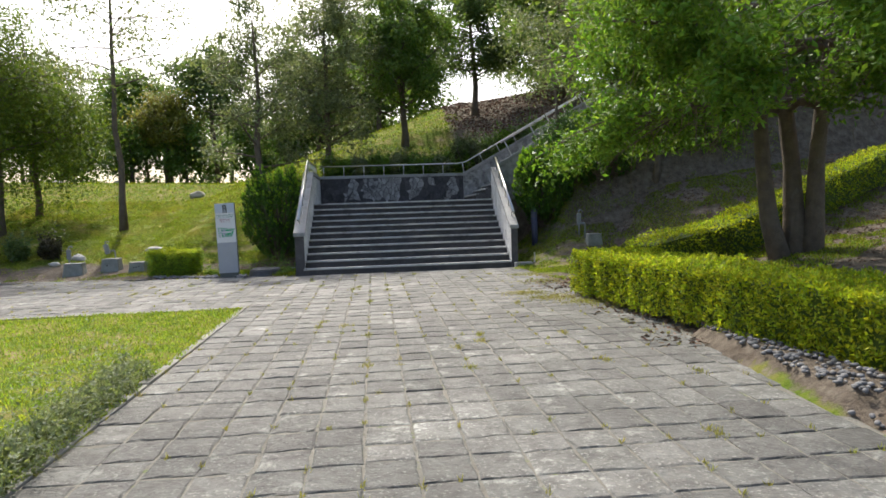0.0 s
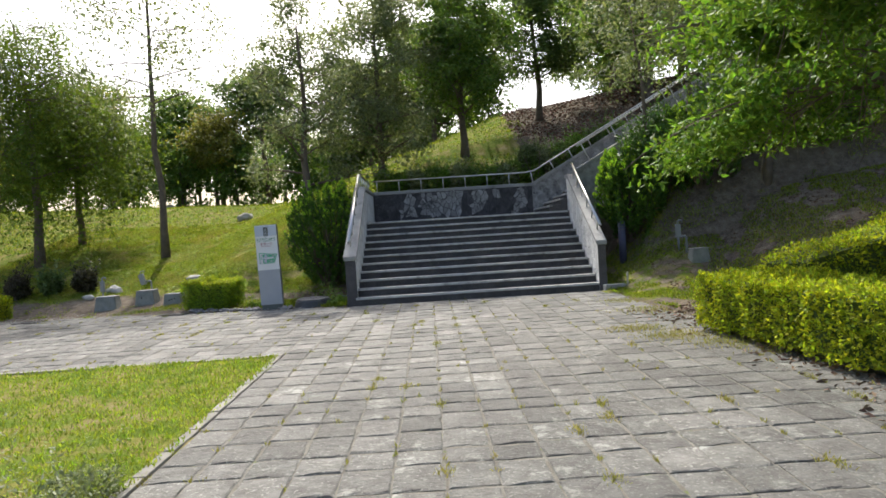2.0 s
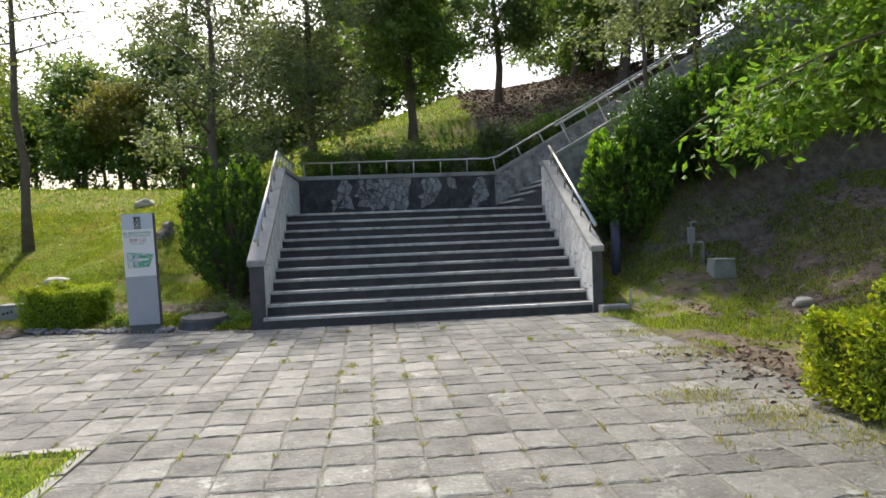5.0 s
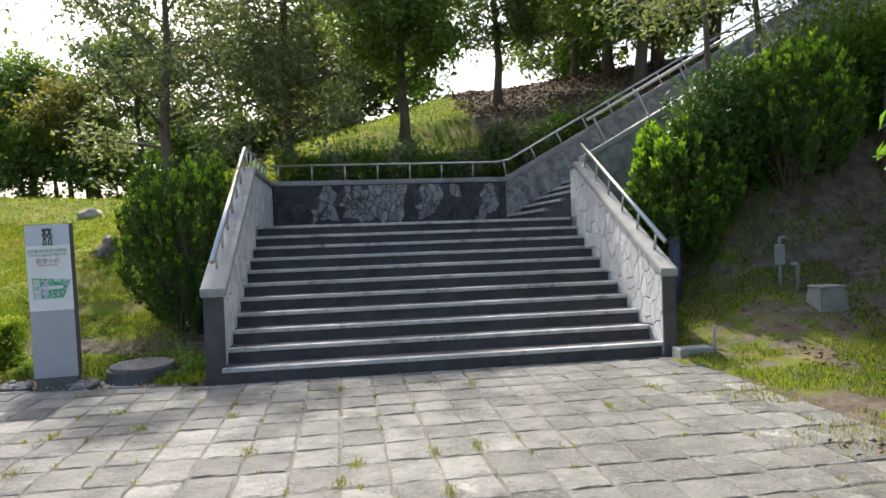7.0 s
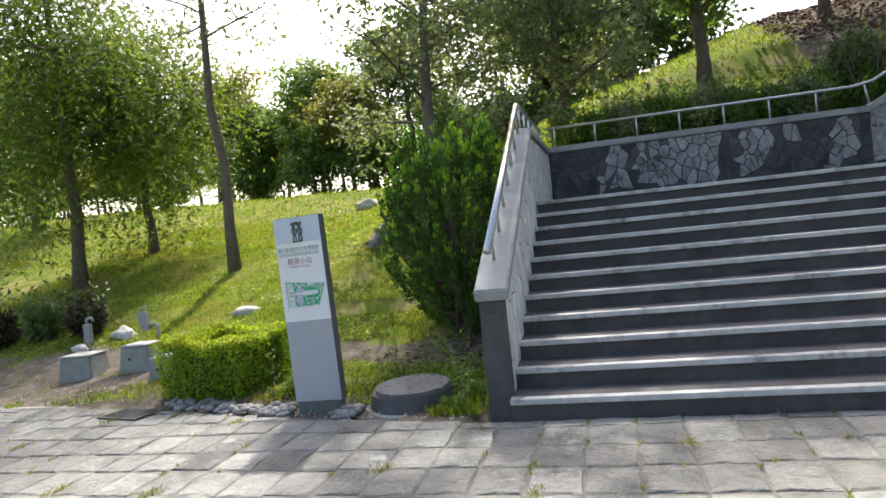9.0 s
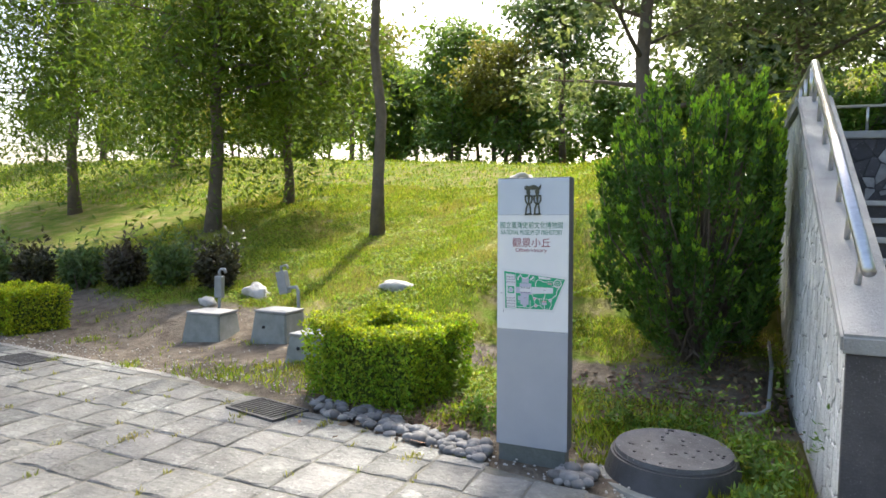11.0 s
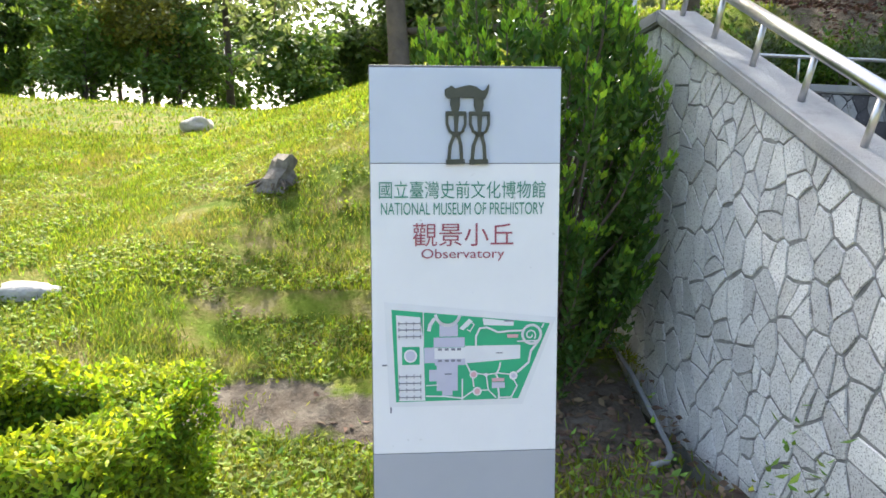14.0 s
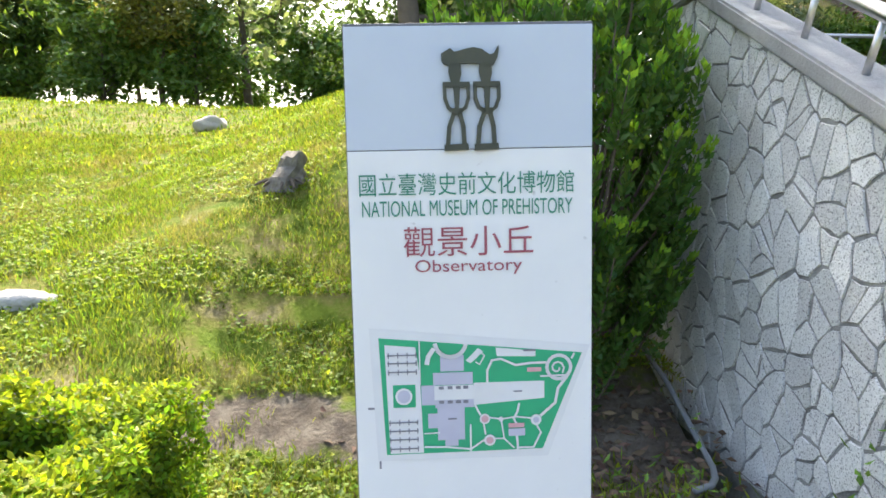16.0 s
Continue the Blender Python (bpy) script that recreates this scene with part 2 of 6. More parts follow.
def ground_material():
    """Lawn and bare soil, blended by the lie of the land (attribute soil) and broken up by noise."""
    m = bpy.data.materials.new("lawn_and_soil")
    m.use_nodes = True
    n, l = m.node_tree.nodes, m.node_tree.links
    bsdf = n["Principled BSDF"]
    bsdf.inputs["Roughness"].default_value = 0.95
    bsdf.inputs["Specular IOR Level"].default_value = 0.1
    geo = n.new("ShaderNodeNewGeometry")

    def noisy(s, d=6.0):
        t = n.new("ShaderNodeTexNoise")
        t.inputs["Scale"].default_value, t.inputs["Detail"].default_value = s, d
        t.inputs["Roughness"].default_value = 0.65
        l.new(geo.outputs["Position"], t.inputs["Vector"])
        return t.outputs["Fac"]

    def ramp(src, *stops):
        r = n.new("ShaderNodeValToRGB")
        while len(r.color_ramp.elements) < len(stops):
            r.color_ramp.elements.new(0.5)
        for e, (p, c) in zip(r.color_ramp.elements, stops):
            e.position, e.color = p, (*c, 1)
        l.new(src, r.inputs["Fac"])
        return r.outputs["Color"]
    grass = ramp(noisy(2.2), (0.3, (0.07, 0.12, 0.012)), (0.45, (0.13, 0.18, 0.02)), (0.56, (0.2, 0.195, 0.05)), (0.68, (0.27, 0.225, 0.12)))
    soil = ramp(noisy(7.0), (0.3, (0.085, 0.07, 0.054)), (0.5, (0.15, 0.124, 0.096)), (0.7, (0.22, 0.19, 0.152)))
    at = n.new("ShaderNodeAttribute")
    at.attribute_name = "soil"
    add = n.new("ShaderNodeMath")
    add.operation = "ADD"
    l.new(at.outputs["Fac"], add.inputs[0])
    sh = n.new("ShaderNodeMapRange")
    sh.inputs["To Min"].default_value, sh.inputs["To Max"].default_value = -0.75, 0.75
    l.new(noisy(3.5), sh.inputs["Value"])
    l.new(sh.outputs["Result"], add.inputs[1])
    edge = n.new("ShaderNodeMapRange")
    edge.inputs["From Min"].default_value, edge.inputs["From Max"].default_value = 0.38, 0.62
    l.new(add.outputs[0], edge.inputs["Value"])
    mix = n.new("ShaderNodeMix")
    mix.data_type = "RGBA"
    l.new(edge.outputs["Result"], mix.inputs[0])
    l.new(grass, mix.inputs[6])
    l.new(soil, mix.inputs[7])
    l.new(mix.outputs[2], bsdf.inputs["Base Color"])
    b = n.new("ShaderNodeBump")
    b.inputs["Strength"].default_value, b.inputs["Distance"].default_value = 0.9, 0.05
    l.new(noisy(30.0), b.inputs["Height"])
    l.new(b.outputs["Normal"], bsdf.inputs["Normal"])
    return m


M_GROUND = ground_material()


# ---- helpers for meshes ----
rng = np.random.default_rng(7)


def mesh_of(name, verts, faces, mat, smooth=False):
    me = bpy.data.meshes.new(name)
    me.from_pydata([tuple(v) for v in verts], [], [tuple(f) for f in faces])
    me.materials.append(mat)
    if smooth:
        me.polygons.foreach_set("use_smooth", [True] * len(me.polygons))
    me.update()
    return me


def part(name, bm, mat, parent=None, label="", smooth=False):
    me = bpy.data.meshes.new(name)
    bmesh.ops.recalc_face_normals(bm, faces=bm.faces)
    bm.to_mesh(me)
    bm.free()
    me.materials.append(mat)
    if smooth:
        me.polygons.foreach_set("use_smooth", [True] * len(me.polygons))
    ob = new(name, me)
    ob.parent = parent
    if label:
        ob["label"] = label
    return ob


def piece(name, me, parent, m=None, label=""):
    ob = new(name, me)
    ob.parent = parent
    if m is not None:
        ob.matrix_basis = m
    if label:
        ob["label"] = label
    return ob


def thing(name, m, label, category, group="", kind=""):
    ob = new(name)
    ob.matrix_basis = m
    ob.empty_display_size = 0.1
    return tagged(ob, label, category, group, kind)


def box(bm, x0, y0, z0, x1, y1, z1, bevel=0.0):
    r = bmesh.ops.create_cube(bm, size=1.0)
    vs = r["verts"]
    for v in vs:
        v.co = Vector((x0 + (v.co.x + 0.5) * (x1 - x0), y0 + (v.co.y + 0.5) * (y1 - y0), z0 + (v.co.z + 0.5) * (z1 - z0)))
    if bevel:
        es = list({e for v in vs for e in v.link_edges})
        bmesh.ops.bevel(bm, geom=es, offset=bevel, segments=2, affect="EDGES", profile=0.6)
    return bm


def tube(bm, pts, radii, sides=10, cap=True):
    """A bent, tapered tube through the points."""
    pts = [Vector(p) for p in pts]
    if not hasattr(radii, "__len__"):
        radii = [radii] * len(pts)
    rings = []
    side = None
    for i, p in enumerate(pts):
        d = (pts[min(i + 1, len(pts) - 1)] - pts[max(i - 1, 0)]).normalized()
        if side is None:
            side = d.cross(Vector((0.31, 0.17, 0.93)) if abs(d.z) < 0.9 else Vector((1, 0, 0))).normalized()
        side = (side - d * side.dot(d)).normalized()
        up = d.cross(side)
        rings.append([bm.verts.new(p + (side * math.cos(a) + up * math.sin(a)) * radii[i]) for a in [2 * math.pi * k / sides for k in range(sides)]])
    for a, b in zip(rings, rings[1:]):
        for k in range(sides):
            bm.faces.new((a[k], a[(k + 1) % sides], b[(k + 1) % sides], b[k]))
    if cap:
        bm.faces.new(rings[0][::-1])
        bm.faces.new(rings[-1])
    return bm


def prism(bm, poly, h0, h1, m=None):
    """An upright slab over a flat outline (x, y), from h0 to h1, optionally moved by m."""
    lo = [bm.verts.new((x, y, h0)) for x, y in poly]
    hi = [bm.verts.new((x, y, h1)) for x, y in poly]
    bm.faces.new(hi)
    bm.faces.new(lo[::-1])
    for i in range(len(poly)):
        j = (i + 1) % len(poly)
        bm.faces.new((lo[i], lo[j], hi[j], hi[i]))
    if m is not None:
        for v in lo + hi:
            v.co = m @ v.co
    return bm


def leaves(name, pts, dirs, length, width, mat, parent=None, fold=0.25, label="", facing=None, loose=0.45):
    """Many small folded leaves: one rhombus of two triangles each."""
    pts, dirs = np.asarray(pts, float), np.asarray(dirs, float)
    k = len(pts)
    d = dirs / (np.linalg.norm(dirs, axis=1, keepdims=True) + 1e-9)
    q = rng.normal(size=(k, 3))
    if facing is not None:
        q = np.asarray(facing, float) + q * loose
        q /= np.linalg.norm(q, axis=1, keepdims=True) + 1e-9
        d = d - q * (d * q).sum(1, keepdims=True) * 0.75
        d /= np.linalg.norm(d, axis=1, keepdims=True) + 1e-9
    s = np.cross(d, q)
    s /= np.linalg.norm(s, axis=1, keepdims=True) + 1e-9
    nn = np.cross(d, s)
    ln = (length * rng.uniform(0.65, 1.3, k))[:, None]
    wd = (width * rng.uniform(0.7, 1.25, k))[:, None]
    v = np.empty((k, 4, 3))
    v[:, 0] = pts
    v[:, 1] = pts + d * ln * 0.45 + s * wd * 0.5 + nn * wd * fold
    v[:, 2] = pts + d * ln
    v[:, 3] = pts + d * ln * 0.45 - s * wd * 0.5 + nn * wd * fold
    tri = np.array([[0, 1, 2], [0, 2, 3]])
    idx = (np.arange(k)[:, None, None] * 4 + tri[None]).reshape(-1)
    me = bpy.data.meshes.new(name)
    me.vertices.add(k * 4)
    me.vertices.foreach_set("co", v.reshape(-1))
    me.loops.add(k * 6)
    me.loops.foreach_set("vertex_index", idx.astype(np.int32))
    me.polygons.add(k * 2)
    me.polygons.foreach_set("loop_start", np.arange(0, k * 6, 3, dtype=np.int32))
    me.polygons.foreach_set("loop_total", np.full(k * 2, 3, dtype=np.int32))
    me.materials.append(mat)
    me.update(calc_edges=True)
    me.validate()
    ob = new(name, me)
    ob.parent = parent
    if label:
        ob["label"] = label
    return ob


# ---- the plan: u runs along the foot of the stairs, v up the stairs ----
S = pose(-3.32, 14.66, 0, 0, 0, 5.5)
SI = S.inverted()
RISE, TREAD, STEPS = 0.1535, 0.335, 11
TOP = RISE * STEPS
V_TOP = TREAD * (STEPS - 1) + 0.05      # nosing of the landing
V_BACK = 5.8
WALL_T = 0.3
U_IN0, U_IN1, U_OUT = 0.225, 4.985, 5.14
U_W, V_W, CAP_W = 0.015, 0.2, 0.965     # outer face, front and coping height of the west wall
V_BREAK = 3.12                          # where the sloping copings end
CAP0, CAP1 = 0.985, 2.56                 # coping height at the foot and along the landing
RAMP_U, RAMP_SLOPE, RAMP_END = 4.7, 0.545, 14.7
SPLAY = 0.05                            # the east wall opens outwards up the stairs
SE = S @ pose(U_IN1, 0, 0, 0, 0, -math.degrees(math.atan(SPLAY))) @ pose(-U_IN1, 0, 0)
FALL = 0.014                            # the paving falls away from the stairs


def uv(x, y):
    p = SI @ Vector((x, y, 0))
    return p.x, p.y


def tilt(v):
    return FALL * min(2.4, max(-30.0, v))


def step_of(a, b, x):
    t = min(1.0, max(0.0, (x - a) / (b - a)))
    return t * t * (3 - 2 * t)


HILL = ((0, 6.3), (1.6, 5.8), (3.7, 5.0), (6.6, 4.0), (8.2, 3.3), (10.2, 2.5), (12.4, 1.45), (13.5, 0.9), (14.6, 0.58), (15.6, 0.2), (17.5, 0.0), (200, 0.0))


def hill(x, y):
    """The lawn climbs to the north; a long mound stands behind the stairs."""
    lawn = 0.245 * max(0.0, y - 16.2) if y < 28 else 2.89 + 0.03 * (y - 28)
    lawn += 0.035 * min(12.0, max(-3.0, -9.5 - x)) * step_of(18.0, 28.0, y)
    lawn *= step_of(26, -6, x) * 0.35 + 0.65
    if y < 18.5:
        foot = 0.3 * max(0.0, y - 17.0)
        lawn += (min(lawn, foot) - lawn) * step_of(-7.2, -6.2, x)
    dx = max(1.1 - x, 0.0, x - 40.0)
    d = math.hypot(dx, y - 30.0) if y < 30 else math.hypot(dx, max(0.0, y - 42.0))
    mound = 0.0
    for (a, ha), (b, hb) in zip(HILL, HILL[1:]):
        if a <= d < b:
            mound = ha + (hb - ha) * (d - a) / (b - a)
    mound += 0.16 * max(0.0, min(x, 25.0) - 2.0) * step_of(15.5, 9.0, d)
    bank = 0.15 * max(0.0, x - 2.9) * step_of(5.0, 9.0, y) * step_of(18.0, 12.0, x)
    bank += 0.35 * max(0.0, min(y, 16.5) - 12.5) * step_of(3.0, 6.0, x) * step_of(18.0, 12.0, x)
    if x < -3.0 and y < 20.5:           # level bed at the foot of the stair wall
        foot = 0.29 * max(0.0, y - 16.95)
        near = step_of(-7.4, -6.2, x) * step_of(20.5, 18.8, y)
        mound += (min(mound, foot) - mound) * near
    k = 0.25
    m = max(lawn, mound, bank)
    return m + k * 0.5 * math.exp(-abs(lawn - mound) / k) * step_of(0.3, 1.0, m)


def paved_right(v):
    if v < -7.0:
        return 5.38 + 0.129 * (v + 7.7)
    return 5.45 - 0.4 * step_of(-6.0, -0.5, v)


NORTH = ((-60.0, 2.4), (-17.0, 1.9), (-6.5, 1.1), (-4.1, 0.95), (-1.6, 0.3), (0.0, 0.045), (30.0, 0.045))


def paved_north(u):
    """The far edge of the paving, which swings away to the west."""
    for (a, va), (b, vb) in zip(NORTH, NORTH[1:]):
        if a <= u <= b:
            return va + (vb - va) * (u - a) / (b - a)
    return 0.045


def paved(u, v, grow=0.0):
    if v > paved_north(u) + grow:
        return False
    if u < -0.18 - grow:
        return -4.71 - grow < v
    return u < paved_right(v) + grow


def ramp_z(u):
    return TOP + max(0.0, u - RAMP_U) * RAMP_SLOPE


def ground_z(x, y):
    u, v = uv(x, y)
    z = hill(x, y) + tilt(min(v, 0.0))
    if 0.0 < u < U_OUT + 0.1 and 0.0 < v < V_BACK + 0.2:
        return -0.3
    if RAMP_U - 0.2 < u < RAMP_END + 6 and 3.0 < v < V_BACK + 0.2:
        return ramp_z(u) - 0.6
    if paved(u, v, 0.0):
        return -0.07 + tilt(v)
    if V_BACK <= v < V_BACK + 3.5 and -0.3 < u < RAMP_END:
        z = min(z, ramp_z(u) + 0.5 + 0.5 * (v - V_BACK))
        z = max(z, ramp_z(u) + 0.42 - 0.25 * (v - V_BACK)) if u > RAMP_U else z
    if 1.0 < v <= 3.0 and u > U_OUT:
        z = max(z, (ramp_z(u) - 0.5) * step_of(-0.6, 3.0, v) * step_of(U_OUT, U_OUT + 1.5, u))
    if u > U_OUT - 0.1 and v < 3.0 and x < 6.0:
        z *= 0.12 + 0.88 * step_of(U_OUT, U_OUT + 1.8, u)
    return z + 0.03 * noise.noise((x * 0.7, y * 0.7, 0)) * step_of(0.0, 0.5, z + 0.3)


def soil_at(x, y):
    u, v = uv(x, y)
    s = 0.02
    if v > paved_north(u) - 0.1 and u < 0.0:
        e = v - paved_north(u)
        s = max(s, 0.9 * step_of(1.7, 0.8, e + 0.2 * math.sin(u * 1.7)))
        s = max(s, 0.72 * step_of(1.5, 0.5, math.hypot(u + 0.6, v - 2.4)))
        s = max(s, 0.95 * step_of(0.36, 0.14, abs(y - 17.2 - 0.08 * math.sin(x * 2.9))) * step_of(-6.9, -6.3, x))
        s = max(s, 1.0 * step_of(2.7, 1.6, e + 0.15 * math.sin(u * 2.3)) * step_of(-3.0, -4.2, u))
    if u > 4.9:
        near = step_of(-9.0, -5.0, v)
        s = max(s, 0.42 + 0.08 * near if v < 2.5 else 0.75)
        s = max(s, 0.9 * step_of(6.0, 7.5, u) * step_of(-14, -9, v))
        if u < 5.7 and v < -2:
            s = 0.95
    if y > 24 and x > 0:
        s = max(s, 0.9 * step_of(-0.5, 1.6, x - (y - 25) * 0.12))
    return s


# ---- the ground: one sheet to the horizon ----
def spaced(stops):
    out = []
    for a, b, d in stops:
        out += list(np.arange(a, b - 1e-6, d))
    return out + [stops[-1][1]]


gx = spaced([(-400, -60, 34.0), (-60, -24, 2.0), (-24, -12, 0.75), (-12, 9, 0.25), (9, 20, 0.75), (20, 60, 2.0), (60, 400, 34.0)])
gy = spaced([(-200, -20, 30.0), (-20, -4, 2.0), (-4, 24, 0.25), (24, 36, 0.6), (36, 70, 2.0), (70, 400, 33.0)])
verts = [(x, y, ground_z(x, y)) for y in gy for x in gx]
w = len(gx)
faces = [(j * w + i, j * w + i + 1, (j + 1) * w + i + 1, (j + 1) * w + i) for j in range(len(gy) - 1) for i in range(w - 1)]
me = mesh_of("ground", verts, faces, M_GROUND, True)
at = me.attributes.new("soil", "FLOAT", "POINT")
at.data.foreach_set("value", [soil_at(x, y) for x, y, z in verts])
ground = tagged(new("ground", me), "sunlit green lawn and bare brown soil climbing a mound", "ground", kind="structure")


# ---- staircase ----
stairs = thing("staircase", S, "wide grey concrete staircase, worn nosings coloured pale as if sunlit", "staircase", kind="structure")
for i in range(STEPS):
    v0 = 0.05 + i * TREAD
    v1 = v0 + TREAD + 0.03 if i < STEPS - 1 else V_BACK
    z1 = (i + 1) * RISE
    bm = bmesh.new()
    ur = U_IN1 + 0.01 + SPLAY * v0
    box(bm, U_IN0 - 0.02, v0 + 0.03, z1 - RISE - 0.1, ur, v1, z1 - 0.001)
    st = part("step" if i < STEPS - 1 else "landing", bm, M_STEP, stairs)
    # pale strip carries the sunlit edge of the tread in its colour
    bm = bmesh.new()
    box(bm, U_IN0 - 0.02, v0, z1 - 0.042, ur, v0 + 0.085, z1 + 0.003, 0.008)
    part("nosing", bm, M_NOSE, st, "worn tread edge, sunlight put into its pale colour")
# flight that turns up the mound
for i in range(30):
    u0 = RAMP_U + i * RISE / RAMP_SLOPE
    z1 = TOP + (i + 1) * RISE
    bm = bmesh.new()
    box(bm, u0 + 0.02, 3.42, z1 - RISE - 0.15, u0 + 0.33, V_BACK, z1 - 0.002)
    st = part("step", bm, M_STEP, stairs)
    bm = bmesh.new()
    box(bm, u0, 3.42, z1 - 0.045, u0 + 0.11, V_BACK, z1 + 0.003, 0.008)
    part("nosing", bm, M_NOSE, st, "worn tread edge, sunlight put into its pale colour")
# chipped dark patches on two risers
for (u, i) in ((2.05, 1), (2.2, 5)):
    bm = bmesh.new()
    box(bm, u, 0.05 + i * TREAD + 0.02, i * RISE + 0.035, u + 0.28, 0.05 + i * TREAD + 0.034, i * RISE + 0.1, 0.006)
    part("patch", bm, M_IRON, stairs, "dark repair patch on a riser")


# ---- retaining walls ----
def clip(poly, px, py, nx, ny):
    """Keep the side of poly where (p - (px, py)) . n <= 0."""
    out = []
    for (ax, ay), (bx, by) in zip(poly, poly[1:] + poly[:1]):
        da, db = (ax - px) * nx + (ay - py) * ny, (bx - px) * nx + (by - py) * ny
        if da <= 0:
            out.append((ax, ay))
        if da * db < 0:
            t = da / (da - db)
            out.append((ax + (bx - ax) * t, ay + (by - ay) * t))
    return out


def inside(poly, x, y):
    return all((bx - ax) * (y - ay) - (by - ay) * (x - ax) > -1e-9 for (ax, ay), (bx, by) in zip(poly, poly[1:] + poly[:1]))


def area(p):
    return 0.5 * sum(a[0] * b[1] - b[0] * a[1] for a, b in zip(p, p[1:] + p[:1]))


def crazy_stones(outline, size, seed, joint=0.0042):
    """Irregular polygonal stones that fill a convex counter-clockwise outline (s, t)."""
    r = random.Random(seed)
    xs, ys = [p[0] for p in outline], [p[1] for p in outline]
    seeds = []
    y = min(ys)
    row = 0
    while y < max(ys) + size:
        x = min(xs) - r.random() * size
        while x < max(xs) + size:
            p = (x + r.uniform(-1.0, 1.0) * size, y + r.uniform(-1.0, 1.0) * size)
            if r.random() > 0.3:
                seeds.append(p)
            x += size * r.uniform(0.75, 1.25)
        y += size * 0.95
    arr = np.array(seeds)
    out = []
    for k, (sx, sy) in enumerate(seeds):
        d2 = ((arr - (sx, sy)) ** 2).sum(1)
        poly = list(outline)
        for j in np.argsort(d2)[1:22]:
            qx, qy = seeds[j]
            ln = math.sqrt(d2[j])
            nx, ny = (qx - sx) / ln, (qy - sy) / ln
            gap = joint * r.uniform(0.4, 1.3)
            poly = clip(poly, (sx + qx) / 2 - nx * gap, (sy + qy) / 2 - ny * gap, nx, ny)
            if len(poly) < 3:
                break
        if len(poly) >= 3 and area(poly) > 0.0012:
            out.append(poly)
    return out


def stone_geometry(poly, depth, r):
    """A stone with a rough, slightly domed face: (s, t, d) with d out of the wall."""
    cx, cy = sum(p[0] for p in poly) / len(poly), sum(p[1] for p in poly) / len(poly)
    jag = []
    for (ax, ay), (bx, by) in zip(poly, poly[1:] + poly[:1]):
        jag.append((ax + (cx - ax) * r.uniform(0.0, 0.07), ay + (cy - ay) * r.uniform(0.0, 0.07)))
        ln = math.hypot(bx - ax, by - ay)
        if ln > 0.07:
            o = r.uniform(-0.006, 0.011)
            jag.append(((ax + bx) / 2 + (by - ay) / ln * -o, (ay + by) / 2 - (bx - ax) / ln * -o))
    n = len(jag)
    h = depth * r.uniform(0.7, 1.3)
    vs = [(x, y, 0) for x, y in jag] + [(x + (cx - x) * 0.03, y + (cy - y) * 0.03, h * r.uniform(0.93, 1.03)) for x, y in jag] + [(cx, cy, h * r.uniform(0.97, 1.03))]
    fs = [(i, (i + 1) % n, n + (i + 1) % n, n + i) for i in range(n)] + [(n + i, n + (i + 1) % n, 2 * n) for i in range(n)]
    return vs, fs


TALL = 1.3                              # the stones stand a little taller than wide


def clad(wall, outlines, to_local, size, seed, mat, singles=0, first=lambda p: 0, mat_single=None, keep=lambda u, t: True):
    """Stones on a wall's face: the first ones as objects, the rest joined."""
    r = random.Random(seed)
    stones = []
    for k, o in enumerate(outlines):
        flat = [(a, b / TALL) for a, b in o]
        stones += [[(a, b * TALL) for a, b in q] for q in crazy_stones(flat, size, seed + k)]
    stones = [q for q in stones if keep(sum(a for a, b in q) / len(q), sum(b for a, b in q) / len(q))]
    stones.sort(key=first)
    V, F = [], []
    for k, p in enumerate(stones):
        vs, fs = stone_geometry(p, 0.008, r)
        vs = [to_local(*v) for v in vs]
        if k < singles:
            c = vs[-1]
            me = mesh_of("stone", [(a - c[0], b - c[1], d - c[2]) for a, b, d in vs], fs, mat_single or mat)
            piece("stone", me, wall, Matrix.Translation(c))
        else:
            F += [tuple(i + len(V) for i in f) for f in fs]
            V += vs
    if V:
        ob = piece("stone_cladding", mesh_of("stone_cladding", V, F, mat), wall)
        ob["kind"] = "stuff"


def cap_z(v, front=0.0, low=CAP0):
    return low + (CAP1 - low) * max(0.0, v - front) / (V_BREAK - front) if v < V_BREAK else CAP1


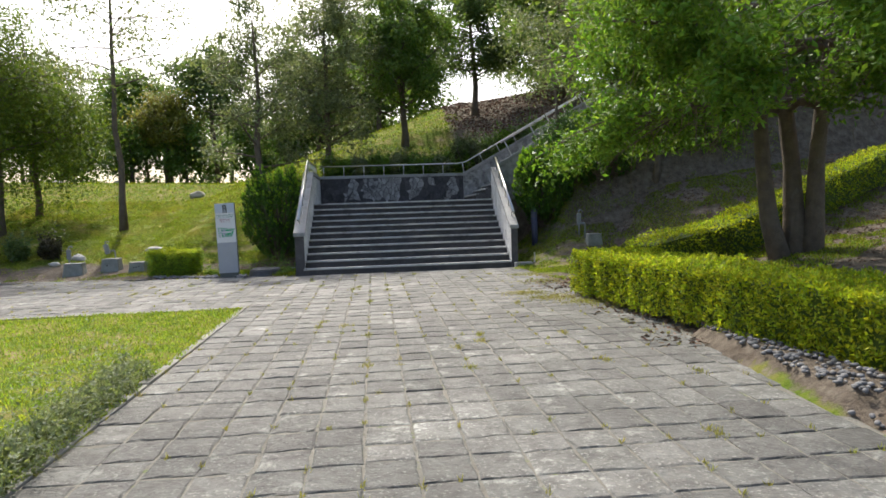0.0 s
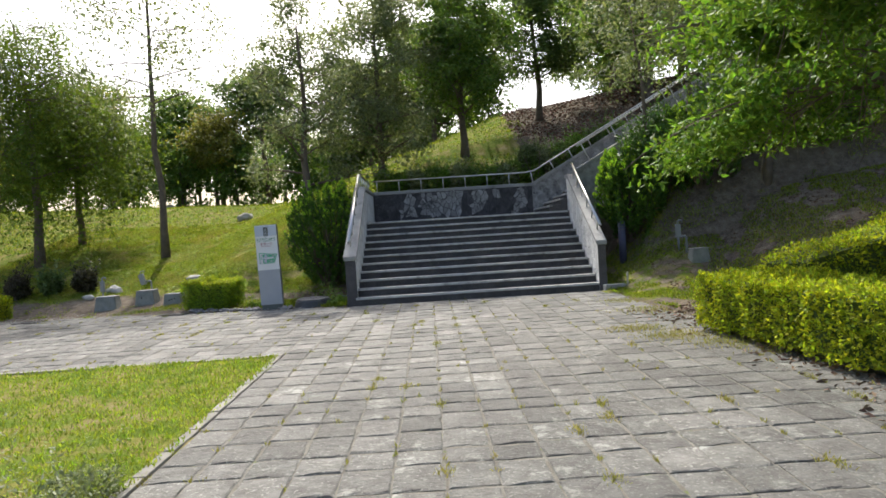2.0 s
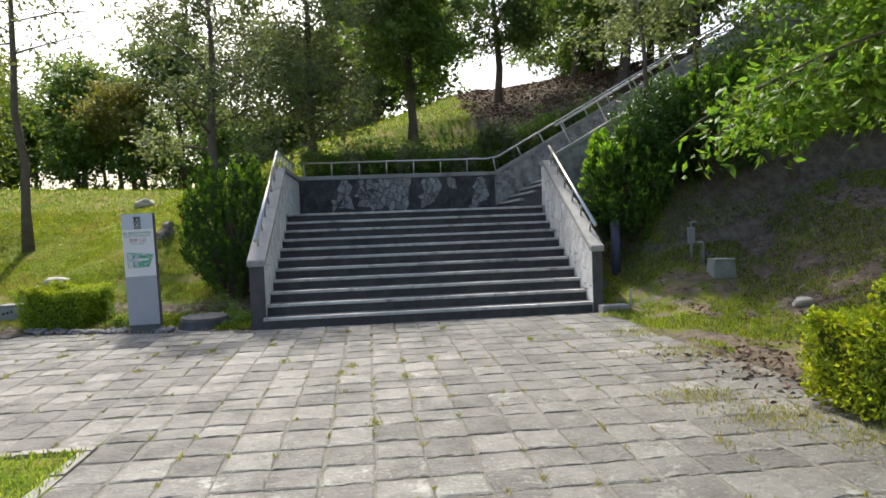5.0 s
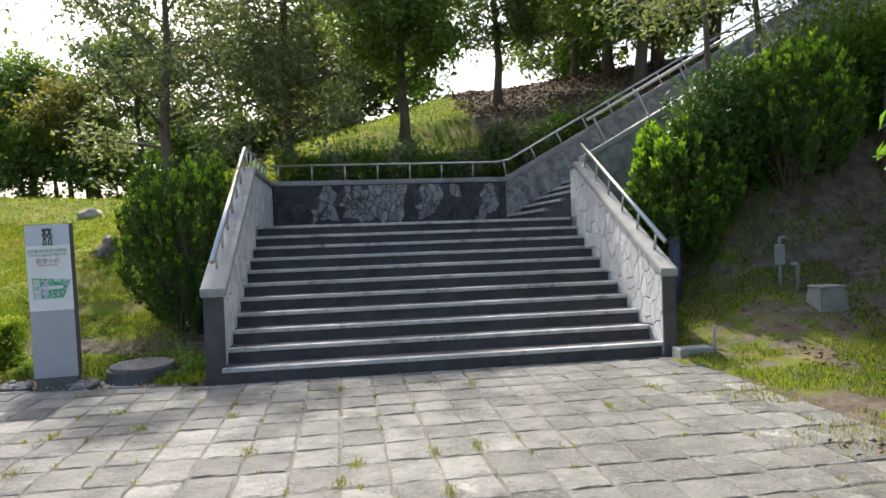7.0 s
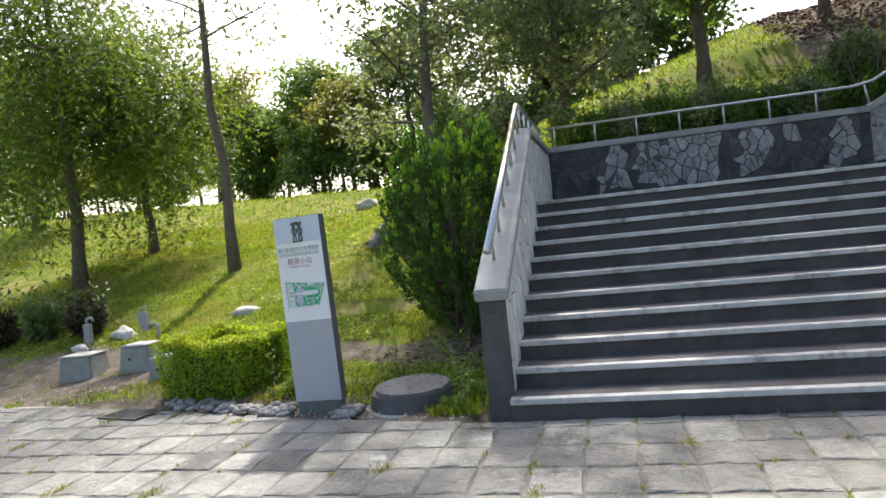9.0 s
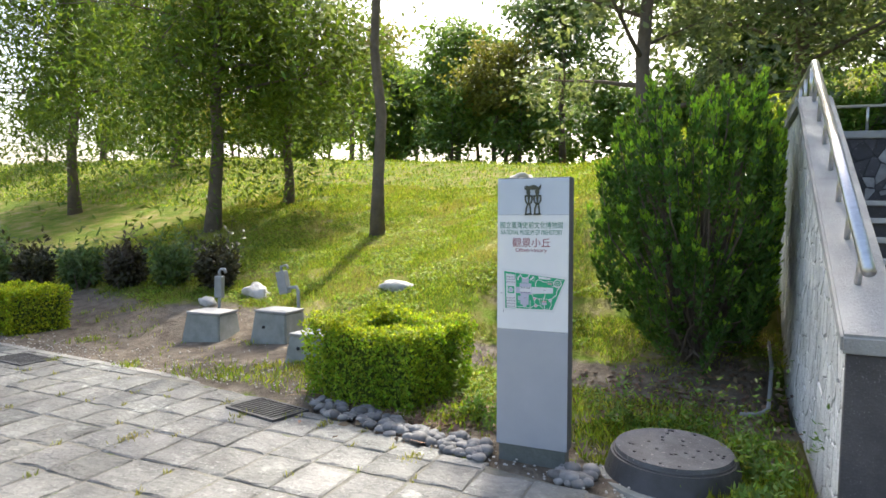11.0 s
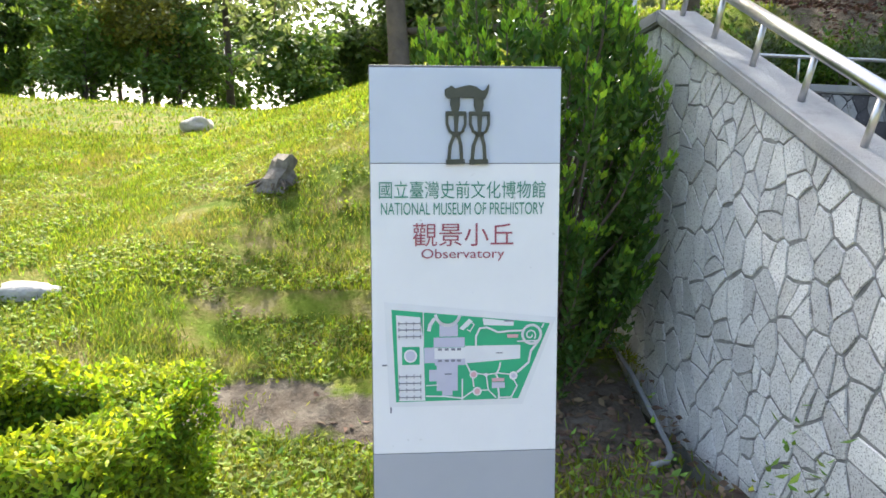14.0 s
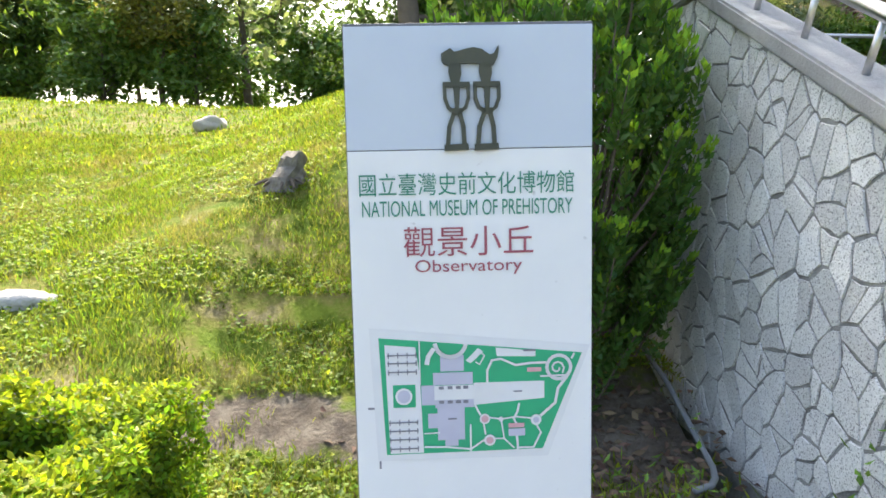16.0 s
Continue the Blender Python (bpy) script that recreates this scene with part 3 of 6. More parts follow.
def side_wall(name, u0, u1, vf, low, v_end, label, base=S, end_mat=M_STEP, end_label="stained concrete end face, coloured darker for shade"):
    w = thing(name, base, label, "wall", kind="structure")
    bm = bmesh.new()
    t = 0.09
    prof = [(vf, -0.3), (v_end, -0.3), (v_end, CAP1 - t), (V_BREAK, CAP1 - t), (vf, low - t)]
    lo = [bm.verts.new((u0 + 0.02, a, b)) for a, b in prof]
    hi = [bm.verts.new((u1 - 0.02, a, b)) for a, b in prof]
    bm.faces.new(lo)
    bm.faces.new(hi[::-1])
    for i in range(5):
        bm.faces.new((lo[i], hi[i], hi[(i + 1) % 5], lo[(i + 1) % 5]))
    part("wall_core", bm, M_MORTAR, w, "grey mortar and plain concrete end face")
    for v0, v1, name2 in ((vf - 0.03, V_BREAK, "coping"), (V_BREAK, v_end, "coping")):
        if v1 - v0 < 0.05:
            continue
        bm = bmesh.new()
        a, b = cap_z(v0, vf, low), cap_z(v1, vf, low)
        vs = [bm.verts.new(p) for p in ((u0 - 0.025, v0, a - 0.09), (u1 + 0.025, v0, a - 0.09), (u1 + 0.025, v1, b - 0.09), (u0 - 0.025, v1, b - 0.09),
                                        (u0 - 0.025, v0, a), (u1 + 0.025, v0, a), (u1 + 0.025, v1, b), (u0 - 0.025, v1, b))]
        for f in ((3, 2, 1, 0), (4, 5, 6, 7), (0, 1, 5, 4), (1, 2, 6, 5), (2, 3, 7, 6), (3, 0, 4, 7)):
            bm.faces.new([vs[i] for i in f])
        bmesh.ops.bevel(bm, geom=list(bm.edges), offset=0.012, segments=2, affect="EDGES")
        part(name2, bm, M_CONC, w, "smooth worn concrete coping")
    # plain concrete strip on the end towards the path
    bm = bmesh.new()
    box(bm, u0 + 0.002, vf - 0.012, -0.05, u1 - 0.002, vf + 0.03, low - 0.088, 0.01)
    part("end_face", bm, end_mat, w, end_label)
    return w


wall_w = side_wall("wall_west", U_W, U_IN0, V_W, CAP_W, V_BACK + 0.3, "stair wall clad in pale irregular stone, concrete coping")
OUT_A = [(0.03, -0.05), (V_BREAK, -0.05), (V_BREAK, CAP1 - 0.1), (0.03, CAP0 - 0.09)]
OUT_B = [(V_BREAK + 0.01, -0.05), (V_BACK + 0.3, -0.05), (V_BACK + 0.3, CAP1 - 0.1), (V_BREAK + 0.01, CAP1 - 0.1)]
WEST_OUT = [(V_W + 0.03, -0.05), (V_BREAK, -0.05), (V_BREAK, CAP1 - 0.1), (V_W + 0.03, CAP_W - 0.09)]
WEST_IN = [(V_W + 0.03, 0.0), (V_BREAK, TOP * 0.8), (V_BREAK, CAP1 - 0.1), (V_W + 0.03, CAP_W - 0.09)]
clad(wall_w, [WEST_OUT, OUT_B], lambda s, t, d: (U_W + 0.018 - d, s, t), 0.102, 11, M_STONE_REST, 300, lambda p: p[0][0], M_STONE)
IN_A = [(0.03, 0.0), (V_BREAK, TOP * 0.8), (V_BREAK, CAP1 - 0.1), (0.03, CAP0 - 0.09)]
IN_B = [(V_BREAK + 0.01, TOP), (V_BACK, TOP), (V_BACK, CAP1 - 0.1), (V_BREAK + 0.01, CAP1 - 0.1)]
clad(wall_w, [WEST_IN, IN_B], lambda s, t, d: (U_IN0 - 0.018 + d, s, t), 0.135, 31, M_STONE_REST)
wall_e = side_wall("wall_east", U_IN1, U_OUT, 0.0, CAP0, V_BREAK + 0.3, "stair wall clad in pale irregular stone, concrete coping", SE)
clad(wall_e, [IN_A, [(V_BREAK + 0.01, TOP), (V_BREAK + 0.28, TOP), (V_BREAK + 0.28, CAP1 - 0.1), (V_BREAK + 0.01, CAP1 - 0.1)]],
     lambda s, t, d: (U_IN1 + 0.018 - d, s, t), 0.135, 41, M_STONE_REST, 90, lambda p: p[0][0], M_STONE)
clad(wall_e, [OUT_A], lambda s, t, d: (U_OUT - 0.018 + d, s, t), 0.2, 51, M_STONE_REST)

# wall behind the landing, then climbing beside the upper flight
BACK_CAP = CAP1 + 0.025
wall_n = thing("wall_north", S, "rain-stained stone wall behind the landing, concrete coping", "wall", kind="structure")


def long_wall(wall, v0, v1, u0, u1, z_lo, zcap, slope):
    """A straight wall whose coping rises with the slope after u0."""
    bm = bmesh.new()
    za, zb = zcap, zcap + slope * (u1 - u0)
    prof = [(u0, z_lo), (u1, z_lo + slope * (u1 - u0)), (u1, zb - 0.09), (u0, za - 0.09)]
    lo = [bm.verts.new((a, v0, b)) for a, b in prof]
    hi = [bm.verts.new((a, v1, b)) for a, b in prof]
    bm.faces.new(lo)
    bm.faces.new(hi[::-1])
    for i in range(4):
        bm.faces.new((lo[i], hi[i], hi[(i + 1) % 4], lo[(i + 1) % 4]))
    core = part("wall_core", bm, M_MORTAR_DARK if not slope else M_MORTAR, wall)
    bm = bmesh.new()
    vs = [bm.verts.new(p) for p in ((u0, v0 - 0.03, za - 0.09), (u1, v0 - 0.03, zb - 0.09), (u1, v1 + 0.03, zb - 0.09), (u0, v1 + 0.03, za - 0.09),
                                    (u0, v0 - 0.03, za), (u1, v0 - 0.03, zb), (u1, v1 + 0.03, zb), (u0, v1 + 0.03, za))]
    for f in ((3, 2, 1, 0), (4, 5, 6, 7), (0, 1, 5, 4), (1, 2, 6, 5), (2, 3, 7, 6), (3, 0, 4, 7)):
        bm.faces.new([vs[i] for i in f])
    bmesh.ops.bevel(bm, geom=list(bm.edges), offset=0.012, segments=2, affect="EDGES")
    part("coping", bm, M_CONC, wall, "smooth worn concrete coping")


def washed(u, t):
    """Stones that the rain has kept pale: a broad field, then a few streaks."""
    n_ = noise.noise((u * 2.6, t * 0.8, 4.0)) + 0.5 * noise.noise((u * 6.0, t * 1.5, 2.0))
    if 0.95 < u < 3.4:
        return n_ > -0.08 and t > TOP + 0.12
    return 3.4 < u < 4.5 and n_ > 0.12


long_wall(wall_n, V_BACK, V_BACK + 0.28, U_IN0, RAMP_U, 1.2, BACK_CAP, 0.0)
long_wall(wall_n, V_BACK, V_BACK + 0.28, RAMP_U, RAMP_END, 1.2, BACK_CAP, RAMP_SLOPE)
clad(wall_n, [[(U_IN0 + 0.02, TOP), (RAMP_U, TOP), (RAMP_U, BACK_CAP - 0.1), (U_IN0 + 0.02, BACK_CAP - 0.1)]],
     lambda s, t, d: (s, V_BACK - d + 0.002, t), 0.105, 61, M_STONE_STAINED, keep=lambda u, t: not washed(u, t))
clad(wall_n, [[(U_IN0 + 0.02, TOP), (RAMP_U, TOP), (RAMP_U, BACK_CAP - 0.1), (U_IN0 + 0.02, BACK_CAP - 0.1)]],
     lambda s, t, d: (s, V_BACK - d + 0.002, t), 0.105, 61, M_STONE_WASHED, keep=washed)
clad(wall_n, [[(RAMP_U + 0.01, TOP), (RAMP_U + 6, TOP + 6 * RAMP_SLOPE), (RAMP_U + 6, BACK_CAP - 0.1 + 6 * RAMP_SLOPE), (RAMP_U + 0.01, BACK_CAP - 0.1)]],
     lambda s, t, d: (s, V_BACK - d + 0.002, t), 0.12, 71, M_STONE_WASHED)
wall_s = thing("wall_south", S, "low stone wall on the near side of the upper flight", "wall", kind="structure")
long_wall(wall_s, V_BREAK + 0.02, V_BREAK + 0.3, U_OUT + 0.2, RAMP_END, 1.0, CAP1 + 0.1, RAMP_SLOPE)


# ---- handrails ----
def handrail(name, pts, n_posts, drop, lean, label, r=0.025, ends=0.12):
    """A steel rail along pts with posts down to the coping; lean tips them along the run."""
    h = thing(name, S, label, "handrail", "steel handrails")
    bm = bmesh.new()
    pts = [Vector(p) for p in pts]
    tube(bm, pts, r, 12)
    part("rail", bm, M_STEEL, h, smooth=True)
    total = sum((b - a).length for a, b in zip(pts, pts[1:]))
    for k in range(n_posts):
        d = ends + (total - 2 * ends) * k / max(1, n_posts - 1)
        for a, b in zip(pts, pts[1:]):
            if d <= (b - a).length + 1e-6:
                break
            d -= (b - a).length
        p = a + (b - a).normalized() * d
        run = (b - a).normalized()
        down = Vector((0, 0, -1)) + run * lean * run.z
        down.normalize()
        q = p + down * drop / max(0.3, 1.0)
        bm = bmesh.new()
        tube(bm, [p, q], 0.016, 10)
        post = part("post", bm, M_STEEL, h, smooth=True)
        bm = bmesh.new()
        tube(bm, [q - down * 0.012, q + down * 0.004], [0.026, 0.042], 12)
        part("flange", bm, M_STEEL, post)
    return h


um = 0.105
handrail("handrail", [(um, 0.29, 1.253), (um, V_BREAK - 0.02, 2.83)], 7, 0.27, 0.8, "polished steel handrail on a sloping stair wall", 0.031, 0.22)
handrail("handrail", [(um, V_BREAK + 0.06, CAP1 + 0.29), (um, V_BACK + 0.1, CAP1 + 0.31)], 6, 0.29, 0, "polished steel handrail beside the landing", 0.022)
handrail("handrail", [(um + 0.1, V_BACK + 0.14, BACK_CAP + 0.31), (RAMP_U - 0.15, V_BACK + 0.14, BACK_CAP + 0.31), (RAMP_U + 0.12, V_BACK + 0.14, BACK_CAP + 0.36),
                      (RAMP_END, V_BACK + 0.14, BACK_CAP + 0.31 + RAMP_SLOPE * (RAMP_END - RAMP_U))], 26, 0.31, 0.9, "thin steel handrail on the wall behind the landing", 0.02)
east_rail = handrail("handrail", [(U_OUT - 0.06, 0.1, 1.29), (U_OUT - 0.06, V_BREAK - 0.1, 2.81)], 6, 0.25, 0.8, "polished steel handrail on a sloping stair wall", 0.028, 0.25)
east_rail.matrix_basis = SE
handrail("handrail", [(U_OUT + 0.3, V_BREAK + 0.16, CAP1 + 0.68), (RAMP_END, V_BREAK + 0.16, CAP1 + 0.68 + RAMP_SLOPE * (RAMP_END - U_OUT - 0.3))], 13, 0.55, 0.9, "bright steel handrail climbing beside the upper flight", 0.025)


# ---- sign ----
SIGN = pose(-4.89, 15.0, 0, 0, 0, 3.4) @ pose(0, 0, 0, 0, -1.4, 0)
SW, SH, ST = 0.44, 1.705, 0.1


def build_sign():
    s = thing("signboard", SIGN, "upright white and grey museum signboard beside the path", "sign")
    bm = bmesh.new()
    box(bm, -SW / 2, 0, 0.1, SW / 2, ST, SH, 0.003)
    part("casing", bm, M_EDGE, s, "dark grey metal casing")
    bm = bmesh.new()
    box(bm, -SW / 2 + 0.015, 0.004, -0.12, SW / 2 - 0.015, ST - 0.004, 0.1)
    part("plinth", bm, M_PLINTH, s, "damp dark plinth")

    def panel(name, top, bottom, mat, label):
        bm = bmesh.new()
        box(bm, -SW / 2 + 0.002, -0.004, SH - bottom, SW / 2 - 0.002, 0.002, SH - top, 0.0015)
        return part(name, bm, mat, s, label)
    panel("header_panel", 0.006, 0.219, M_HEADER, "pale blue header panel")
    panel("text_panel", 0.2205, 0.904, M_WHITE, "white printed panel")
    panel("lower_panel", 0.9055, SH - 0.1, M_GREYPANEL, "plain grey lower panel")

    def flat(name, polys, mat, d0, d1, label=""):
        bm = bmesh.new()
        for p in polys:
            prism(bm, [(x - SW / 2, SH - y) for x, y in p], d0, d1, pose(0, 0, 0, 90))
        ob = part(name, bm, mat, s, label)
        if len(polys) > 2 and name != "emblem":
            ob["kind"] = "stuff"
        return ob

    # raised emblem: an arched beam on two hollow uprights
    E = lambda pts: [((a - 12) * 0.000393, (b - 50) * 0.000393 + 0.004) for a, b in pts]

    def band(pts, w):
        out = []
        for (ax, ay), (bx, by) in zip(pts, pts[1:]):
            ln = math.hypot(bx - ax, by - ay)
            ox, oy, ex, ey = -(by - ay) / ln * w / 2, (bx - ax) / ln * w / 2, (bx - ax) / ln * w * 0.25, (by - ay) / ln * w * 0.25
            out.append(E([(ax + ox - ex, ay + oy - ey), (bx + ox + ex, by + oy + ey), (bx - ox + ex, by - oy + ey), (ax - ox - ex, ay - oy - ey)]))
        return out
    em = [E([(447, 180), (487, 157), (506, 173), (555, 161), (590, 154), (628, 162), (662, 186), (680, 182), (702, 145), (704, 165), (697, 200), (680, 232), (650, 242), (615, 226), (535, 223), (500, 234), (462, 228), (449, 212)])]
    for dx in (0, 136):
        em.append(E([(a + dx, b) for a, b in ((481, 225), (533, 223), (536, 268), (527, 304), (490, 304), (479, 262))]))
        em.append(E([(a + dx, b) for a, b in ((452, 303), (572, 303), (572, 326), (452, 326))]))
        em.append(E([(a + dx, b) for a, b in ((499, 322), (529, 322), (522, 425), (506, 425))]))
        em += band([(460 + dx, 318), (461 + dx, 375), (476 + dx, 415), (505 + dx, 436)], 15)
        em += band([(566 + dx, 318), (566 + dx, 375), (552 + dx, 415), (524 + dx, 436)], 15)
        em.append(E([(a + dx, b) for a, b in ((484, 418), (545, 418), (535, 446), (493, 446))]))
        em += band([(500 + dx, 440), (478 + dx, 500), (471 + dx, 582)], 19)
        em += band([(527 + dx, 440), (541 + dx, 500), (545 + dx, 582)], 19)
        em.append(E([(a + dx, b) for a, b in ((455, 578), (562, 574), (564, 603), (455, 607))]))
    flat("emblem", em, M_BRONZE, 0.004, 0.012, "dark raised metal emblem")

    def words(name, body, x0, x1, y0, y1, mat, label):
        c = bpy.data.curves.new(name, "FONT")
        c.body = body
        tmp = new(name + "_tmp", c)
        bpy.context.view_layer.update()
        me = bpy.data.meshes.new_from_object(tmp.evaluated_get(bpy.context.evaluated_depsgraph_get()))
        bpy.data.objects.remove(tmp)
        co = np.empty(len(me.vertices) * 3)
        me.vertices.foreach_get("co", co)
        co = co.reshape(-1, 3)
        lo, hi = co.min(0), co.max(0)
        ox = x0 - SW / 2 + (co[:, 0] - lo[0]) / (hi[0] - lo[0]) * (x1 - x0)
        oz = SH - y1 + (co[:, 1] - lo[1]) / (hi[1] - lo[1]) * (y1 - y0)
        co = np.stack([ox, np.full(len(ox), -0.0062), oz], 1)
        me.vertices.foreach_set("co", co.reshape(-1))
        me.materials.clear()
        me.materials.append(mat)
        me.update()
        piece(name, me, s, None, label)
    words("lettering", "國立臺灣史前文化博物館", 0.021, 0.405, 0.26, 0.3, M_INK_GREEN, "green Chinese characters")
    words("lettering", "NATIONAL MUSEUM OF PREHISTORY", 0.025, 0.402, 0.309, 0.337, M_INK_GREEN, "green capital letters")
    words("lettering", "觀景小丘", 0.097, 0.331, 0.356, 0.41, M_INK_RED, "faded maroon Chinese characters")
    words("lettering", "Observatory", 0.117, 0.31, 0.416, 0.445, M_INK_RED, "maroon lettering")

    # the site map
    X = lambda cx: (cx - 60) * 1.077 / 2348 + 0.003
    Y = lambda cy: 0.557 + (cy - 100) * 1.092 / 2348
    P = lambda pts: [(X(a), Y(b)) for a, b in pts]
    R = lambda a, b, c, d: P([(a, b), (c, b), (c, d), (a, d)])
    flat("map_margin", [P([(118, 60), (1000, 150), (985, 190), (830, 600), (140, 600)])], M_MAP_PALE, 0.0045, 0.0055, "faint grey road round the plan")
    flat("map_ground", [P([(155, 100), (968, 180), (808, 568), (175, 575)])], M_MAP_GREEN, 0.0055, 0.0062, "green printed plan of the grounds")
    flat("map_yard", [P([(178, 128), (300, 140), (315, 250), (325, 570), (190, 570)]), P([(530, 290), (815, 290), (815, 360), (530, 380)]), P([(620, 150), (780, 168), (780, 190), (625, 185)]),
                      P([(500, 200), (550, 150), (570, 165), (520, 210)])], M_MAP_PALE, 0.0062, 0.0068, "pale yards on the plan")
    flat("map_green_square", [R(207, 290, 297, 382)], M_MAP_GREEN, 0.0068, 0.0072)
    flat("map_building", [R(398, 175, 492, 240), R(368, 245, 527, 295), R(320, 295, 375, 375), R(383, 385, 492, 520), R(345, 410, 383, 470), R(412, 520, 465, 545), R(375, 355, 530, 388)], M_MAP_GREY, 0.0068, 0.0074, "lilac building blocks on the plan")
    flat("map_hall", [R(372, 297, 530, 355)], M_MAP_PALE, 0.0074, 0.0078)
    lines = []
    for y in (168, 200, 235, 440, 475, 510, 548):
        lines.append(R(188, y, 305, y + 5))
        for x in (190, 228, 265, 300):
            lines.append(R(x, y - 8, x + 4, y + 14))
    for x in (390, 425, 458, 488):
        lines += [R(x, 300, x + 20, 312), R(x, 358, x + 20, 370)]
    lines += [R(730, 160, 780, 168), R(425, 430, 460, 436), R(690, 326, 725, 331)]
    flat("map_marks", lines, M_MAP_DARK, 0.0078, 0.0084, "dark parking bays on the plan")

    def stroke(pts, w):
        out = []
        for (ax, ay), (bx, by) in zip(pts, pts[1:]):
            ln = math.hypot(bx - ax, by - ay) or 1
            ox, oy = -(by - ay) / ln * w / 2, (bx - ax) / ln * w / 2
            ex, ey = (bx - ax) / ln * w * 0.3, (by - ay) / ln * w * 0.3
            out.append(P([(ax + ox - ex, ay + oy - ey), (bx + ox + ex, by + oy + ey), (bx - ox + ex, by - oy + ey), (ax - ox - ex, ay - oy - ey)]))
        return out

    def arc(cx, cy, r, a0, a1, n=12, grow=0.0):
        return [(cx + (r + grow * i) * math.cos(radians(a0 + (a1 - a0) * i / n)), cy + (r + grow * i) * math.sin(radians(a0 + (a1 - a0) * i / n))) for i in range(n + 1)]
    paths = []
    for pts, w in ((arc(873, 235, 48, 0, 360, 18), 13), (arc(866, 238, 10, 0, 400, 10, 2.0), 7), ([(820, 215), (760, 215), (700, 222), (640, 195), (605, 200), (585, 240), (585, 290)], 9),
                   ([(905, 275), (870, 320), (858, 380), (800, 430)], 11), ([(712, 380), (705, 410), (690, 440), (700, 460)], 9), ([(700, 500), (705, 540), (705, 575)], 9),
                   ([(535, 380), (555, 420)], 8), ([(590, 432), (640, 440), (700, 432), (760, 440)], 6), ([(568, 455), (575, 500)], 7), ([(640, 450), (650, 520), (690, 560)], 6),
                   ([(780, 465), (800, 500), (770, 560), (710, 560)], 7), ([(330, 545), (420, 548), (515, 560), (560, 530), (570, 525)], 7), ([(515, 460), (515, 572)], 7),
                   (arc(440, 120, 62, 10, 170, 12), 16), ([(345, 205), (350, 180), (370, 150)], 18), ([(316, 115), (316, 290)], 5), ([(540, 190), (560, 165), (575, 180), (555, 215), (540, 205)], 5),
                   ([(800, 270), (900, 268)], 7), ([(925, 200), (935, 182)], 8), ([(330, 490), (390, 488)], 5), ([(590, 520), (650, 520)], 5)):
        paths += stroke(pts, w)
    flat("map_footpath", paths, M_MAP_PALE, 0.0084, 0.0089, "pale footpaths on the plan")
    discs = [P(arc(573, 437, 21, 0, 345, 15)), P(arc(592, 525, 23, 0, 345, 15)), P(arc(780, 447, 22, 0, 345, 15)), P(arc(638, 440, 10, 0, 330, 11)), P(arc(250, 336, 34, 0, 345, 15)), P(arc(545, 330, 28, -90, 90, 10))]
    flat("map_discs", discs, M_MAP_PALE, 0.0089, 0.0094, "round plazas on the plan")
    flat("map_labels", [R(745, 233, 802, 250), R(668, 458, 732, 476), P(arc(573, 437, 15, 0, 345, 12)), P(arc(592, 525, 15, 0, 345, 12))], M_MAP_PINK, 0.0094, 0.0098, "small red captions on the plan")
    flat("map_pond", [R(668, 480, 735, 510), P(arc(250, 336, 26, 0, 345, 15)), P(arc(780, 447, 12, 0, 345, 12))], M_MAP_GREY, 0.0094, 0.0098)
    flat("caption_bars", [P([(420, 98), (505, 112), (505, 118), (420, 105)]), R(105, 380, 135, 388), R(144, 598, 152, 632), R(710, 130, 750, 138), P(arc(697, 130, 9, 0, 330, 10))], M_MAP_DARK, 0.0045, 0.0052, "tiny unreadable captions")


build_sign()


# ---- trees and shrubs ----
def limb(bm, r, start, direction, length, radius, bend, n=5, sides=7, droop=0.0):
    pts, rad = [Vector(start)], [radius]
    d = Vector(direction).normalized()
    for i in range(n):
        d = (d + Vector((r.uniform(-1, 1), r.uniform(-1, 1), r.uniform(-0.6, 0.8))) * bend + Vector((0, 0, -droop))).normalized()
        pts.append(pts[-1] + d * length / n)
        rad.append(radius * (1 - 0.75 * (i + 1) / n))
    tube(bm, pts, rad, sides)
    return pts


